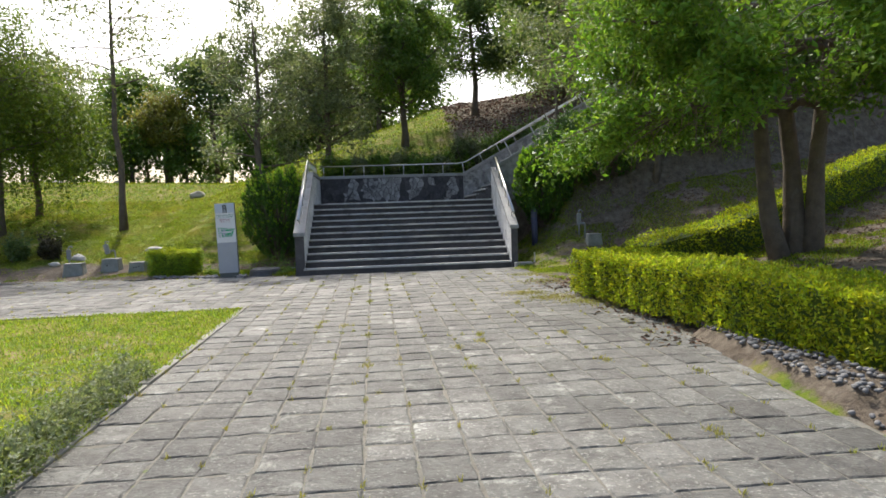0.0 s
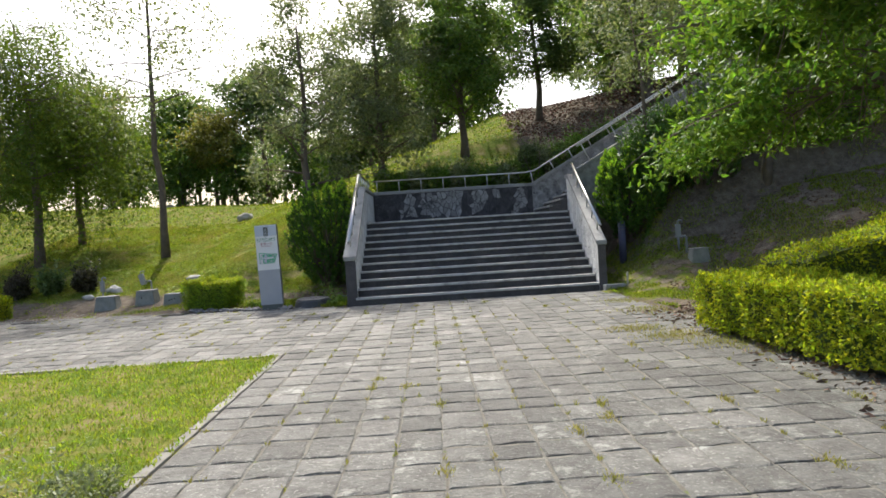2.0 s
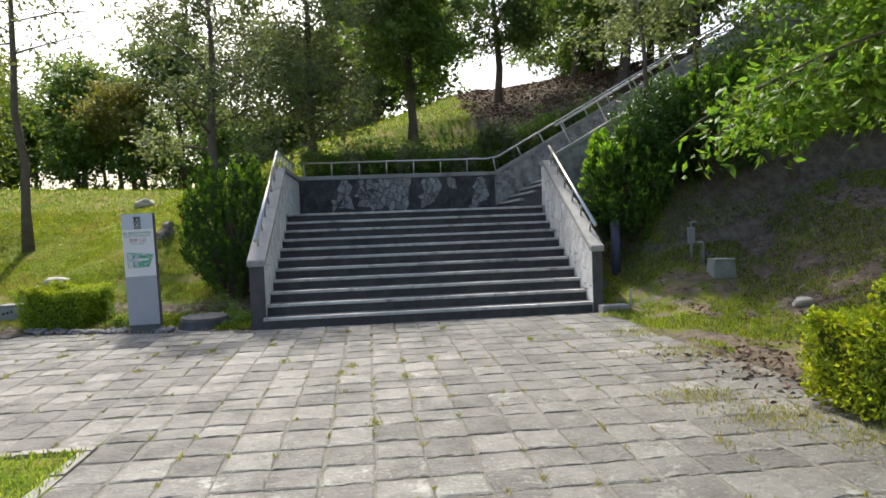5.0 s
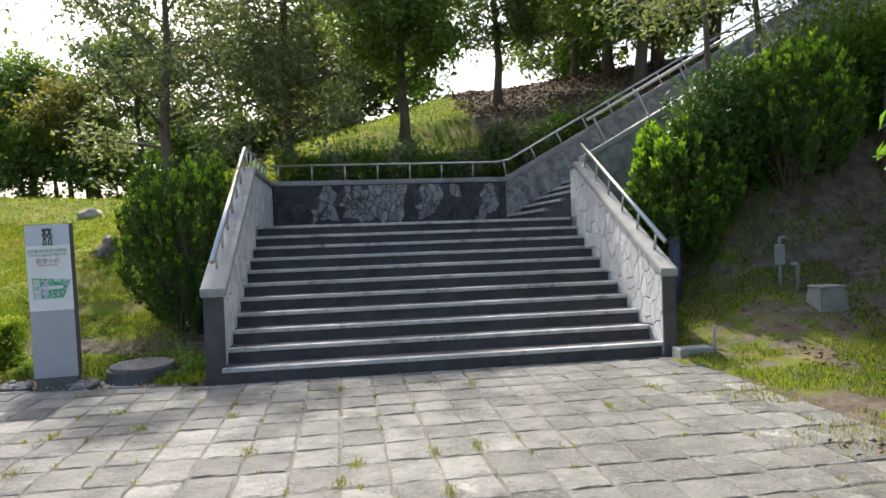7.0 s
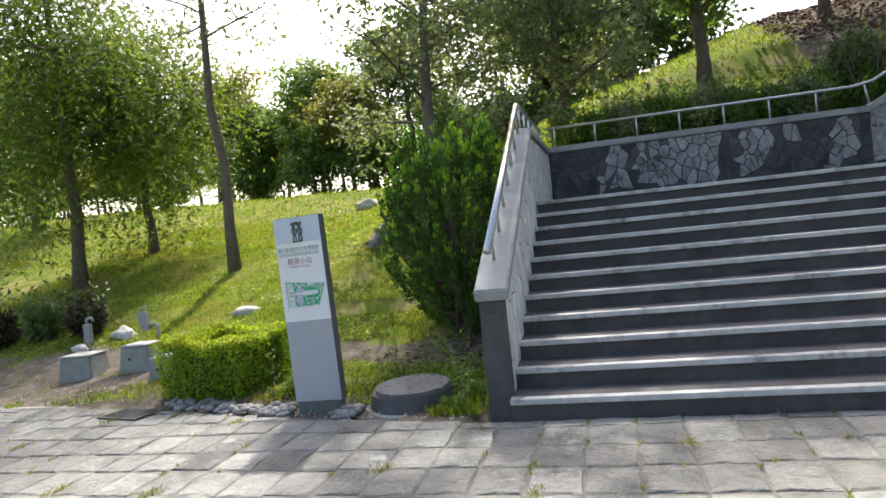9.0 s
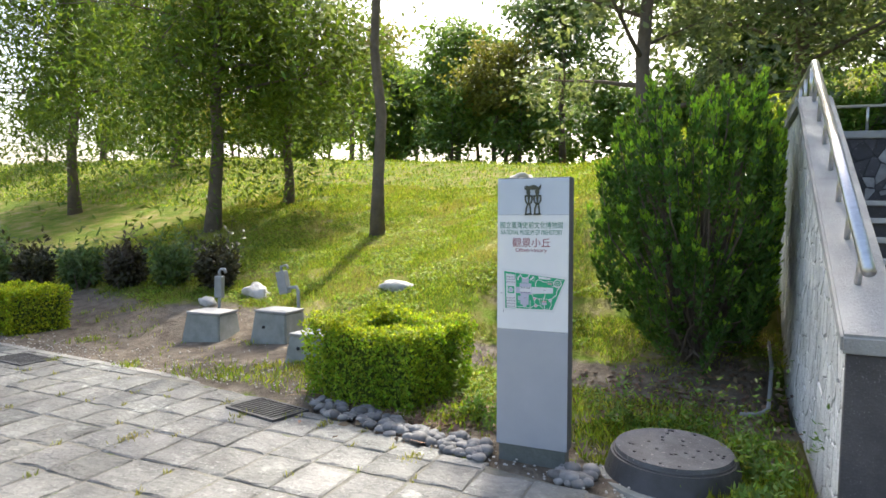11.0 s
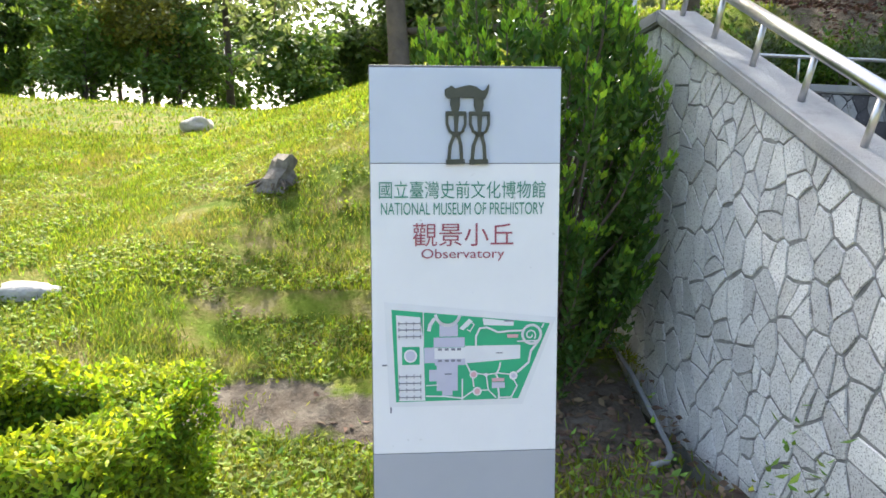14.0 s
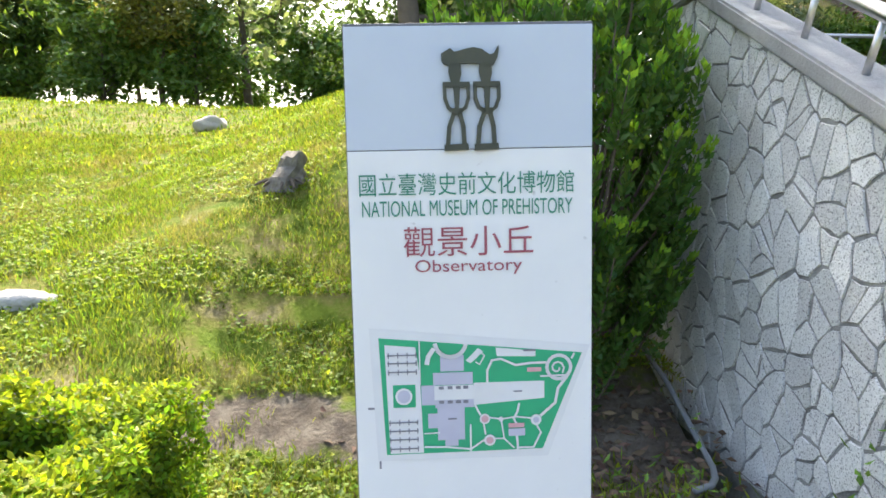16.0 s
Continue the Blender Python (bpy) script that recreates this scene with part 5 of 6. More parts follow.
# ---- clipped hedges ----
def build_hedge(name, path, width, height, label, n, leaf, mat, seed, closed=False, loose=0.8, side_mat=None):
    """A clipped hedge along a path: a solid core coloured dark for inner shade, and a skin of small leaves."""
    g = np.random.default_rng(seed)
    z0 = [ground_z(x, y) for x, y in path]
    b = thing(name, Matrix.Translation((path[0][0], path[0][1], z0[0])), label, "hedge")
    o = Vector((path[0][0], path[0][1], z0[0]))
    seg = []
    for (a, za), (c, zc) in zip(zip(path, z0), list(zip(path, z0))[1:]):
        seg.append((Vector((*a, za)) - o, Vector((*c, zc)) - o))
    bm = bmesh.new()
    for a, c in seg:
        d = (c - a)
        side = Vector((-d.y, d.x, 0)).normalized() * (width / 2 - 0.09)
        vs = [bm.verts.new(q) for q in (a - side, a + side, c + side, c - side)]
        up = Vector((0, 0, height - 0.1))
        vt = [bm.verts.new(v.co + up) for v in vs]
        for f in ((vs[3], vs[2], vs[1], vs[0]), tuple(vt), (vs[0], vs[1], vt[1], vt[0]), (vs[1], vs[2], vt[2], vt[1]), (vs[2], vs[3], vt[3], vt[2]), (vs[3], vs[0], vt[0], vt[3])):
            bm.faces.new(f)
    part("core", bm, M_HEDGE_CORE_SHADE, b, "solid core of the hedge, inner shade put into its dark green")
    total = sum((c - a).length for a, c in seg)
    P, D, N = [], [], []
    for si, (a, c) in enumerate(seg):
        ln = (c - a).length
        m = int(n * ln / total)
        d = np.array((c - a)[:]) / ln
        sd_ = np.array((-d[1], d[0], 0.0))
        sd_ /= np.linalg.norm(sd_)
        f = g.random(m) * ln if not closed else -width / 2 + g.random(m) * (ln + width)
        per = width + 2 * height
        w_ = g.random(m) * per
        off = np.where(w_ < height, -width / 2, np.where(w_ < height + width, w_ - height - width / 2, width / 2))
        zz = np.where(w_ < height, w_, np.where(w_ < height + width, height, per - w_))
        nrm = np.where((w_ < height)[:, None], -sd_, np.where((w_ < height + width)[:, None], np.array((0, 0, 1.0)), sd_))
        wob = 0.026 * np.sin(f * 5.1 + zz * 6) + 0.02 * np.sin(f * 11 + off * 9) + 0.02 * np.sin(f * 2.0 + 1) + 0.018 * np.sin(f * 23 + zz * 31 + off * 27)
        depth = np.abs(g.normal(size=m)) * 0.035
        p = np.array(a[:]) + d * f[:, None] + sd_ * off[:, None] + np.array((0, 0, 1.0)) * zz[:, None] + nrm * (wob - depth)[:, None]
        P.append(p)
        N.append(nrm)
        D.append(nrm * 0.5 + g.normal(size=(m, 3)) * 0.8 + np.array((0, 0, 0.2)))
    # ends
    if not closed:
        for pt, d in ((seg[0][0], seg[0][0] - seg[0][1]), (seg[-1][1], seg[-1][1] - seg[-1][0])):
            d = np.array(d[:]) / np.linalg.norm(d[:])
            sd_ = np.array((-d[1], d[0], 0.0))
            m = int(n * 0.6 * width * height / (total * (width + 2 * height)) * 1.6)
            p = np.array(pt[:]) + sd_ * ((g.random(m) - 0.5) * width)[:, None] + np.array((0, 0, 1.0)) * (g.random(m) * height)[:, None] + d * (0.03 - np.abs(g.normal(size=m)) * 0.05)[:, None]
            P.append(p)
            N.append(np.tile(d, (m, 1)))
            D.append(d * 0.5 + g.normal(size=(m, 3)) * 0.8)
    P, D, N = np.concatenate(P), np.concatenate(D), np.concatenate(N)
    # with side_mat, leaves below the top take a colour darkened for shade
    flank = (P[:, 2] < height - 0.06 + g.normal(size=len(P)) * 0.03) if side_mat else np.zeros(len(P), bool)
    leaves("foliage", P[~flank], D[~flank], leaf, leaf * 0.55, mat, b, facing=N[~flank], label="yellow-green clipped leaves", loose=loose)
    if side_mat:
        leaves("side_foliage", P[flank], D[flank], leaf, leaf * 0.55, side_mat, b, facing=N[flank], label="mid-green leaves on the sides, shade put into their colour", loose=loose)
    return b


build_hedge("hedge", [(2.6, 10.4), (2.95, 8.4), (3.33, 6.6), (3.9, 4.6), (4.6, 2.4), (5.4, 0.0)], 1.05, 0.64, "low clipped yellow-green hedge beside the paved path", 68000, 0.048, M_LEAF_HEDGE, 201)
build_hedge("hedge", [(3.4, 11.0), (5.2, 12.0), (7.0, 13.0), (9.0, 14.0), (12.0, 15.2), (16.0, 16.0)], 0.7, 0.72, "shaded clipped hedge on the bank behind the tree", 24000, 0.055, M_LEAF_HEDGE, 202)
# hollow square of clipped hedge beside the sign
hx0, hy0, hw, hd = -6.9, 15.32, 0.9, 0.84
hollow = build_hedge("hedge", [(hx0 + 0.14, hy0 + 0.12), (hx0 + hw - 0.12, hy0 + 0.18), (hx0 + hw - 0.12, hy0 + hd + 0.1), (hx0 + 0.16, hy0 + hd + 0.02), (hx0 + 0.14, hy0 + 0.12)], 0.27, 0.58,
                     "square clipped yellow-green hedge, hollow in the middle", 28000, 0.034, M_LEAF_HEDGE, 203, True, 0.5, M_LEAF_HEDGE_SHADED)
build_hedge("hedge", [(-12.0, 15.75), (-11.3, 15.8)], 0.75, 0.5, "square clipped yellow-green hedge beside the path", 7000, 0.042, M_LEAF_HEDGE, 204)
# straggly grey ground cover along the front lawn
for k in range(9):
    x, y = -2.95 - 0.126 * (2.2 + k * 0.42 - 7.5), 2.2 + k * 0.42
    build_bush("shrub", x - 0.15, y, "straggly grey-green ground cover at the lawn edge", 210 + k, (0.19, 0.3, 0.1), 0.08, 1100, 0.04, M_LEAF_GREY, 10, "ground cover", 1, stems=5)


# ---- small things beside the path ----
def build_manhole():
    m = thing("manhole_cover", pose(-4.13, 15.3, 0.0, 2, 0, 0) @ Matrix.Diagonal((0.89, 0.89, 0.95, 1)), "round cast-iron manhole cover on a raised dark rim", "manhole")
    bm = bmesh.new()
    bmesh.ops.create_cone(bm, cap_ends=True, segments=40, radius1=0.44, radius2=0.39, depth=0.16, matrix=Matrix.Translation((0, 0, 0.06)))
    bmesh.ops.bevel(bm, geom=[e for e in bm.edges if e.calc_length() < 0.2 and abs(e.verts[0].co.z - e.verts[1].co.z) < 1e-4 and e.verts[0].co.z > 0], offset=0.012, segments=2, affect="EDGES")
    part("rim", bm, M_IRON, m, "dark flared rim")
    bm = bmesh.new()
    bmesh.ops.create_cone(bm, cap_ends=True, segments=40, radius1=0.37, radius2=0.365, depth=0.03, matrix=Matrix.Translation((0, 0, 0.15)))
    part("lid", bm, M_LID, m, "worn grey speckled lid")
    r = random.Random(5)
    for k in range(26):
        a, q = r.random() * 6.28, 0.33 * math.sqrt(r.random())
        bm = bmesh.new()
        bmesh.ops.create_cone(bm, cap_ends=True, segments=8, radius1=0.012, radius2=0.01, depth=0.006, matrix=Matrix.Translation((math.cos(a) * q, math.sin(a) * q, 0.167)))
        part("stud", bm, M_IRON, m)
    bm = bmesh.new()
    bmesh.ops.create_cone(bm, cap_ends=True, segments=30, radius1=0.52, radius2=0.48, depth=0.1, matrix=Matrix.Translation((0.02, -0.02, -0.045)))
    part("collar", bm, M_BOX, m, "rough concrete collar")


build_manhole()


def build_block(x, y, rz, w, d, h, label, holes=3):
    b = thing("concrete_block", at(x, y, rz), label, "concrete block", "concrete valve blocks")
    bm = bmesh.new()
    r = bmesh.ops.create_cube(bm, size=1.0)
    for v in r["verts"]:
        f = 0.82 if v.co.z > 0 else 1.0
        v.co = Vector((v.co.x * w * f, v.co.y * d * f, (v.co.z + 0.5) * (h + 0.08) - 0.08))
    bmesh.ops.bevel(bm, geom=list(bm.edges), offset=0.014, segments=2, affect="EDGES")
    part("body", bm, M_BOX, b)
    bm = bmesh.new()
    box(bm, -w * 0.42, -d * 0.42, h - 0.002, w * 0.42, d * 0.42, h + 0.02, 0.006)
    part("lid", bm, M_CONC, b, "pale flat lid")
    for k in range(holes):
        bm = bmesh.new()
        bmesh.ops.create_cone(bm, cap_ends=True, segments=12, radius1=0.016, radius2=0.016, depth=0.012, matrix=Matrix.Translation((-0.06 + 0.06 * k, -d * 0.462, h * 0.5 + 0.012 * k)) @ pose(0, 0, 0, 84))
        part("hole", bm, M_HOLE, b, "small round hole")
    return b


build_block(-9.24, 16.5, 12, 0.5, 0.42, 0.27, "weathered grey concrete valve block on bare soil", 0)
build_block(-8.35, 16.6, 8, 0.46, 0.42, 0.3, "weathered grey concrete valve block with a pipe", 1)
build_block(-7.45, 16.1, 5, 0.42, 0.4, 0.22, "small grey concrete block with three drilled holes", 3)
build_block(3.58, 15.2, 5, 0.36, 0.3, 0.2, "mossy concrete valve block on the shaded bank", 0)


def build_tap(x, y, rz, kind):
    t = thing("standpipe", at(x, y, rz), "grey plastic irrigation standpipe", "standpipe", "irrigation standpipes")
    bm = bmesh.new()
    if kind == 0:
        tube(bm, [(0, 0, -0.1), (0, 0, 0.42)], 0.02, 10)
        part("pipe", bm, M_PVC, t, smooth=True)
        bm = bmesh.new()
        box(bm, -0.05, -0.035, 0.26, 0.05, 0.035, 0.52, 0.012)
        part("valve_box", bm, M_PVC, t, "boxy grey valve cover")
        bm = bmesh.new()
        tube(bm, [(0, 0, 0.5), (0, 0, 0.58), (0.02, 0, 0.6), (0.07, 0, 0.6), (0.09, 0, 0.56)], 0.018, 8)
        part("elbow", bm, M_PVC, t, smooth=True)
    elif kind == 2:
        tube(bm, [(0, 0, -0.1), (0, 0, 0.3), (0.02, 0, 0.33), (0.1, 0, 0.33)], 0.022, 10)
        part("pipe", bm, M_PVC, t, smooth=True)
    else:
        tube(bm, [(0.17, 0, -0.1), (0.14, 0, 0.4), (0.12, 0, 0.44), (-0.02, 0, 0.42)], 0.02, 10)
        part("pipe", bm, M_PVC, t, smooth=True)
        bm = bmesh.new()
        box(bm, -0.06, -0.04, -0.13, 0.06, 0.04, 0.13, 0.012)
        bmesh.ops.transform(bm, matrix=pose(-0.06, 0, 0.48, 0, -14, 0), verts=bm.verts)
        part("valve_box", bm, M_PVC, t, "boxy grey valve cover")
        bm = bmesh.new()
        tube(bm, [(-0.08, 0, 0.58), (-0.1, 0, 0.66), (-0.02, 0, 0.68), (0.0, 0, 0.64)], 0.014, 8)
        part("elbow", bm, M_PVC, t, smooth=True)


build_tap(-9.62, 16.95, 10, 0)
build_tap(-8.6, 17.0, 5, 1)
build_tap(3.36, 15.75, 0, 0)
build_tap(3.46, 15.55, 200, 2)
# pipe lying at the foot of the stair wall
bm = bmesh.new()
pp = []
for q in ((-3.77, 18.06), (-3.72, 17.6), (-3.71, 17.2), (-3.705, 16.93), (-3.74, 16.8), (-3.79, 16.72), (-3.88, 16.67)):
    pp.append((q[0], q[1], ground_z(*q) + 0.04))
tube(bm, pp, 0.016, 10)
hose = part("drain_pipe", bm, M_PVC, None, smooth=True)
tagged(hose, "thin grey drain pipe lying on soil by the wall", "pipe")
# dull blue bollard behind the stair wall
bm = bmesh.new()
tube(bm, [(0, 0, -0.2), (0, 0, 0.86)], 0.075, 18)
post = thing("bollard", at(2.41, 16.64), "dull blue round post beside the stair wall", "bollard")
part("post", bm, M_BLUE, post, smooth=True)
for z in (0.7, 0.76, 0.82):
    bm = bmesh.new()
    tube(bm, [(0, 0, z), (0, 0, z + 0.02)], 0.08, 18)
    part("band", bm, M_EDGE, post)
bm = bmesh.new()
tube(bm, [(0, 0, 0.86), (0, 0, 0.885), (0, 0, 0.895)], [0.082, 0.078, 0.04], 18)
part("cap", bm, M_BLUE, post)
# kerb stub by the east wall
bm = bmesh.new()
box(bm, 5.02, -0.3, -0.1, 5.42, -0.1, 0.13, 0.015)
stub = tagged(part("kerb_stub", bm, M_CONC, None), "short broken concrete kerb beside the stair wall", "kerb")
stub.matrix_basis = S
# small white marker peg
bm = bmesh.new()
tube(bm, [(0, 0, -0.1), (0.01, 0, 0.26)], 0.018, 8)
peg = tagged(part("marker_peg", bm, M_ROCK, None), "short pale marker peg on the bank", "peg")
peg.matrix_basis = at(2.15, 15.0)


def build_rock(x, y, s, seed, label, sink=0.35, mat=None):
    r = random.Random(seed)
    bm = bmesh.new()
    bmesh.ops.create_icosphere(bm, subdivisions=3, radius=1.0)
    for v in bm.verts:
        n_ = noise.noise(v.co * 1.3 + Vector((seed, 0, 0))) * 0.45 + noise.noise(v.co * 3.1 + Vector((0, seed, 0))) * 0.16
        v.co = v.co * (1 + n_)
        v.co = Vector((v.co.x * s[0], v.co.y * s[1], v.co.z * s[2]))
    ob = part("rock", bm, mat or M_ROCK, None, smooth=True)
    ob.matrix_basis = at(x, y, r.uniform(-25, 25), s[2] * 0.25)
    return tagged(ob, label, "rock", "field stones")


for k, (x, y, s) in enumerate(((-7.97, 18.29, (0.24, 0.1, 0.085)), (-15.8, 33.0, (0.3, 0.25, 0.22)), (-9.19, 25.29, (0.26, 0.2, 0.18)), (-8.29, 30.28, (0.5, 0.2, 0.14)), (-9.8, 17.75, (0.24, 0.16, 0.12)), (-10.2, 17.3, (0.16, 0.1, 0.08)), (-17.5, 30.5, (0.25, 0.2, 0.15)), (3.9, 13.6, (0.12, 0.1, 0.08)), (-7.15, 15.1, (0.08, 0.06, 0.05)))):
    build_rock(x, y, s, 300 + k, "pale weathered field stone lying in the grass")


def build_stump(x, y):
    r = random.Random(340)
    t = thing("tree_stump", at(x, y, 20), "broken grey tree stump with a dark rotten foot", "stump")
    bm = bmesh.new()
    rings = []
    for h, rad in ((-0.1, 0.24), (0.04, 0.17), (0.14, 0.13), (0.24, 0.12)):
        rings.append([bm.verts.new((math.cos(a) * rad * r.uniform(0.8, 1.2) + h * 0.25, math.sin(a) * rad * r.uniform(0.8, 1.2), h + (r.uniform(-0.05, 0.06) if h > 0.2 else 0))) for a in [6.2832 * k / 14 for k in range(14)]])
    for a, b in zip(rings, rings[1:]):
        for k in range(14):
            bm.faces.new((a[k], a[(k + 1) % 14], b[(k + 1) % 14], b[k]))
    bm.faces.new(rings[-1])
    part("wood", bm, M_OLDWOOD, t, "weathered grey broken wood")
    bm = bmesh.new()
    for k in range(9):
        a = r.random() * 6.28
        limb(bm, r, (math.cos(a) * 0.1, math.sin(a) * 0.1, 0.02), (math.cos(a), math.sin(a), 0.0), r.uniform(0.15, 0.26), 0.035, 0.2, 4, 6, 0.2)
    part("root", bm, M_BARK, t, "dark rotten roots")
    return t


build_stump(-6.58, 20.18)


# ---- drains, pebbles, litter ----
def build_grate(u, v, rz):
    g = thing("drain_grate", S @ pose(u, v, 0.012, 0, 0, rz), "rusty iron drain grate set at the path edge", "drain grate", "drain grates")
    bm = bmesh.new()
    box(bm, -0.26, -0.17, -0.02, 0.26, 0.17, -0.012)
    part("pit", bm, M_HOLE, g, "dark pit below")
    for a in ((-0.26, -0.17, 0.26, -0.15), (-0.26, 0.15, 0.26, 0.17), (-0.26, -0.15, -0.24, 0.15), (0.24, -0.15, 0.26, 0.15)):
        bm = bmesh.new()
        box(bm, a[0], a[1], -0.012, a[2], a[3], 0.012)
        part("frame", bm, M_IRON, g)
    for k in range(11):
        bm = bmesh.new()
        x = -0.215 + 0.043 * k
        box(bm, x - 0.008, -0.15, -0.012, x + 0.008, 0.15, 0.01)
        part("bar", bm, M_IRON, g)


build_grate(-3.57, 0.62, -12)
build_grate(-6.6, 0.85, -5)


def pebbles(name, spots, label, size, seed, mat=M_PEBBLE):
    """A bed of rounded pebbles, each its own little stone in one mesh."""
    g = np.random.default_rng(seed)
    bm0 = bmesh.new()
    bmesh.ops.create_icosphere(bm0, subdivisions=2, radius=1.0)
    base = np.array([v.co[:] for v in bm0.verts])
    fc = [[v.index for v in f.verts] for f in bm0.faces]
    bm0.free()
    V, F = [], []
    for x, y in spots:
        s = size * g.uniform(0.5, 1.35) * np.array((1, g.uniform(0.65, 1.0), g.uniform(0.45, 0.75)))
        a = g.random() * 6.28
        p = base * s * (1 + 0.07 * np.sin(base[:, :1] * 5 + a))
        p = np.stack([p[:, 0] * math.cos(a) - p[:, 1] * math.sin(a) + x, p[:, 0] * math.sin(a) + p[:, 1] * math.cos(a) + y, p[:, 2] + ground_z(x, y) + s[2] * 0.5 + g.random() * 0.02], 1)
        o = len(V)
        V += p.tolist()
        F += [[i + o for i in f] for f in fc]
    ob = new(name, mesh_of(name, V, F, mat, True))
    return tagged(ob, label, "pebbles", kind="stuff")


spots = []
for k in range(170):
    u = rng.uniform(-3.3, -1.8)
    q = S @ Vector((u, paved_north(u) + rng.uniform(0.0, 0.3), 0))
    spots.append((q.x, q.y))
for k in range(40):
    u = rng.uniform(-1.35, -1.15)
    q = S @ Vector((u, paved_north(u) + rng.uniform(0.02, 0.3), 0))
    spots.append((q.x, q.y))
pebbles("pebbles", spots, "grey rounded river pebbles along the path edge", 0.043, 5)
spots = []
for k in range(760):
    v = rng.uniform(-13.5, -6.6)
    u = paved_right(v) + rng.uniform(0.0, 0.5)
    q = S @ Vector((u, v, 0))
    spots.append((q.x, q.y))
pebbles("pebbles", spots, "grey rounded pebbles between hedge and paving", 0.026, 6)
spots = []
for k in range(900):
    u = rng.uniform(-8.0, -0.1)
    q = S @ Vector((u, paved_north(u) + abs(rng.normal()) * 0.5 - 0.1, 0))
    spots.append((q.x, q.y))
pebbles("gravel", spots, "scattered small gravel on bare soil", 0.009, 7, M_ROCK)


def litter(name, pts, label, size, mat):
    p = np.array([(x, y, (ground_z(x, y) + (0.068 if paved(*uv(x, y)) else 0.0)) + 0.012) for x, y in pts])
    d = rng.normal(size=p.shape) * np.array((1, 1, 0.25))
    ob = leaves(name, p, d, size, size * 0.45, mat)
    return tagged(ob, label, "dead leaves", kind="stuff")


pts = [(rng.uniform(2.6, 11.0), rng.uniform(9.0, 18.5)) for k in range(9000)]
pts += [(S @ Vector((paved_right(v) + rng.normal() * 0.3, v, 0)))[:2] for v in rng.uniform(-9.0, -3.0, 1200)]
pts += [(rng.normal() * 0.5 - 4.3, rng.normal() * 0.5 + 16.9) for k in range(900)]
pts += [(rng.normal() * 0.3 - 5.9, rng.normal() * 0.25 + 15.5) for k in range(500)]
crest = [(rng.uniform(0.2, 7.5), rng.uniform(23.0, 31.0)) for k in range(9000)]
litter("fallen_leaves", [q for q in crest if soil_at(*q) > 0.5], "red-brown fallen leaves under the trees on the mound", 0.11, M_LITTER_RED)
straw = [(rng.uniform(-6.9, -5.75), 15.3 + abs(rng.normal()) * 0.25) for k in range(900)] + [(rng.normal() * 0.15 - 5.75, rng.normal() * 0.3 + 15.7) for k in range(500)]
sp = np.array([(x, y, ground_z(x, y) + 0.012) for x, y in straw])
tagged(leaves("straw", sp, rng.normal(size=sp.shape) * np.array((1, 1, 0.12)), 0.16, 0.008, M_STRAW), "dry straw mulch round the square hedge", "straw", kind="stuff")
litter("dead_leaves", pts, "dry brown leaves lying on the shaded bank", 0.07, M_LITTER)


# ---- grass ----
def grass(name, pts, label, height, mat, width=0.007):
    p = np.array([(x, y, z) for x, y, z in pts])
    d = rng.normal(size=p.shape) * 0.45 + np.array((0, 0, 1.0))
    ob = leaves(name, p, d, height, width, mat, fold=0.1)
    return tagged(ob, label, "grass", kind="stuff")


pts = []
while len(pts) < 75000:
    x, y = -2.2 - 14.0 * rng.random() ** 1.5, 10.0 - 12.0 * rng.random() ** 1.2
    u, v = uv(x, y)
    if u < -0.2 and v < -4.8:
        pts.append((x, y, ground_z(x, y)))
grass("front_lawn_grass", pts, "short bright green mown grass in sun", 0.042, M_CLOVER, 0.013)
pts, dry = [], []
while len(pts) < 115000:
    x, y = rng.uniform(-15.0, -3.5), 15.2 + 9.5 * rng.random() ** 1.3
    s = soil_at(x, y) + 0.9 * noise.noise((x * 1.3, y * 1.3, 3.0)) + 0.7 * noise.noise((x * 3.7, y * 3.7, 6.0)) + 0.25 * rng.normal()
    if s < 0.22:
        (dry if rng.random() < 0.42 + 0.9 * noise.noise((x * 0.9, y * 0.9, 9)) + 0.3 * noise.noise((x * 3.1, y * 3.1, 2)) else pts).append((x, y, ground_z(x, y)))
grass("lawn_grass", pts, "short green grass on the sloping lawn", 0.055, M_GRASS, 0.01)
far = []
while len(far) < 60000:
    x, y = rng.uniform(-34.0, 1.0), 22.0 + 14.0 * rng.random()
    if soil_at(x, y) + 0.5 * noise.noise((x * 0.5, y * 0.5, 3.0)) < 0.5 and uv(x, y)[1] > V_BACK + 0.5:
        far.append((x, y, ground_z(x, y)))
grass("far_lawn_grass", far, "sunlit green grass on the far lawn and mound", 0.085, M_GRASS, 0.03)
clover = []
while len(clover) < 26000:
    x, y = rng.uniform(-13.0, -3.6), 15.9 + 8.0 * rng.random() ** 1.4
    if soil_at(x, y) < 0.5 and noise.noise((x * 1.1, y * 1.1, 7.0)) + 0.4 * noise.noise((x * 4.0, y * 4.0, 3.0)) > 0.02:
        clover.append((x, y, ground_z(x, y) + 0.02 + 0.03 * rng.random()))
cp = np.array(clover)
tagged(leaves("lawn_clover", cp, rng.normal(size=cp.shape) * np.array((1, 1, 0.3)), 0.04, 0.03, M_CLOVER, facing=np.tile((0.0, 0.0, 1.0), (len(cp), 1))), "small broad-leaved weeds spread through the lawn", "lawn weeds", kind="stuff")
grass("dry_lawn_grass", dry, "straw-coloured dry grass in the lawn", 0.05, M_GRASS_DRY, 0.009)
pts = []
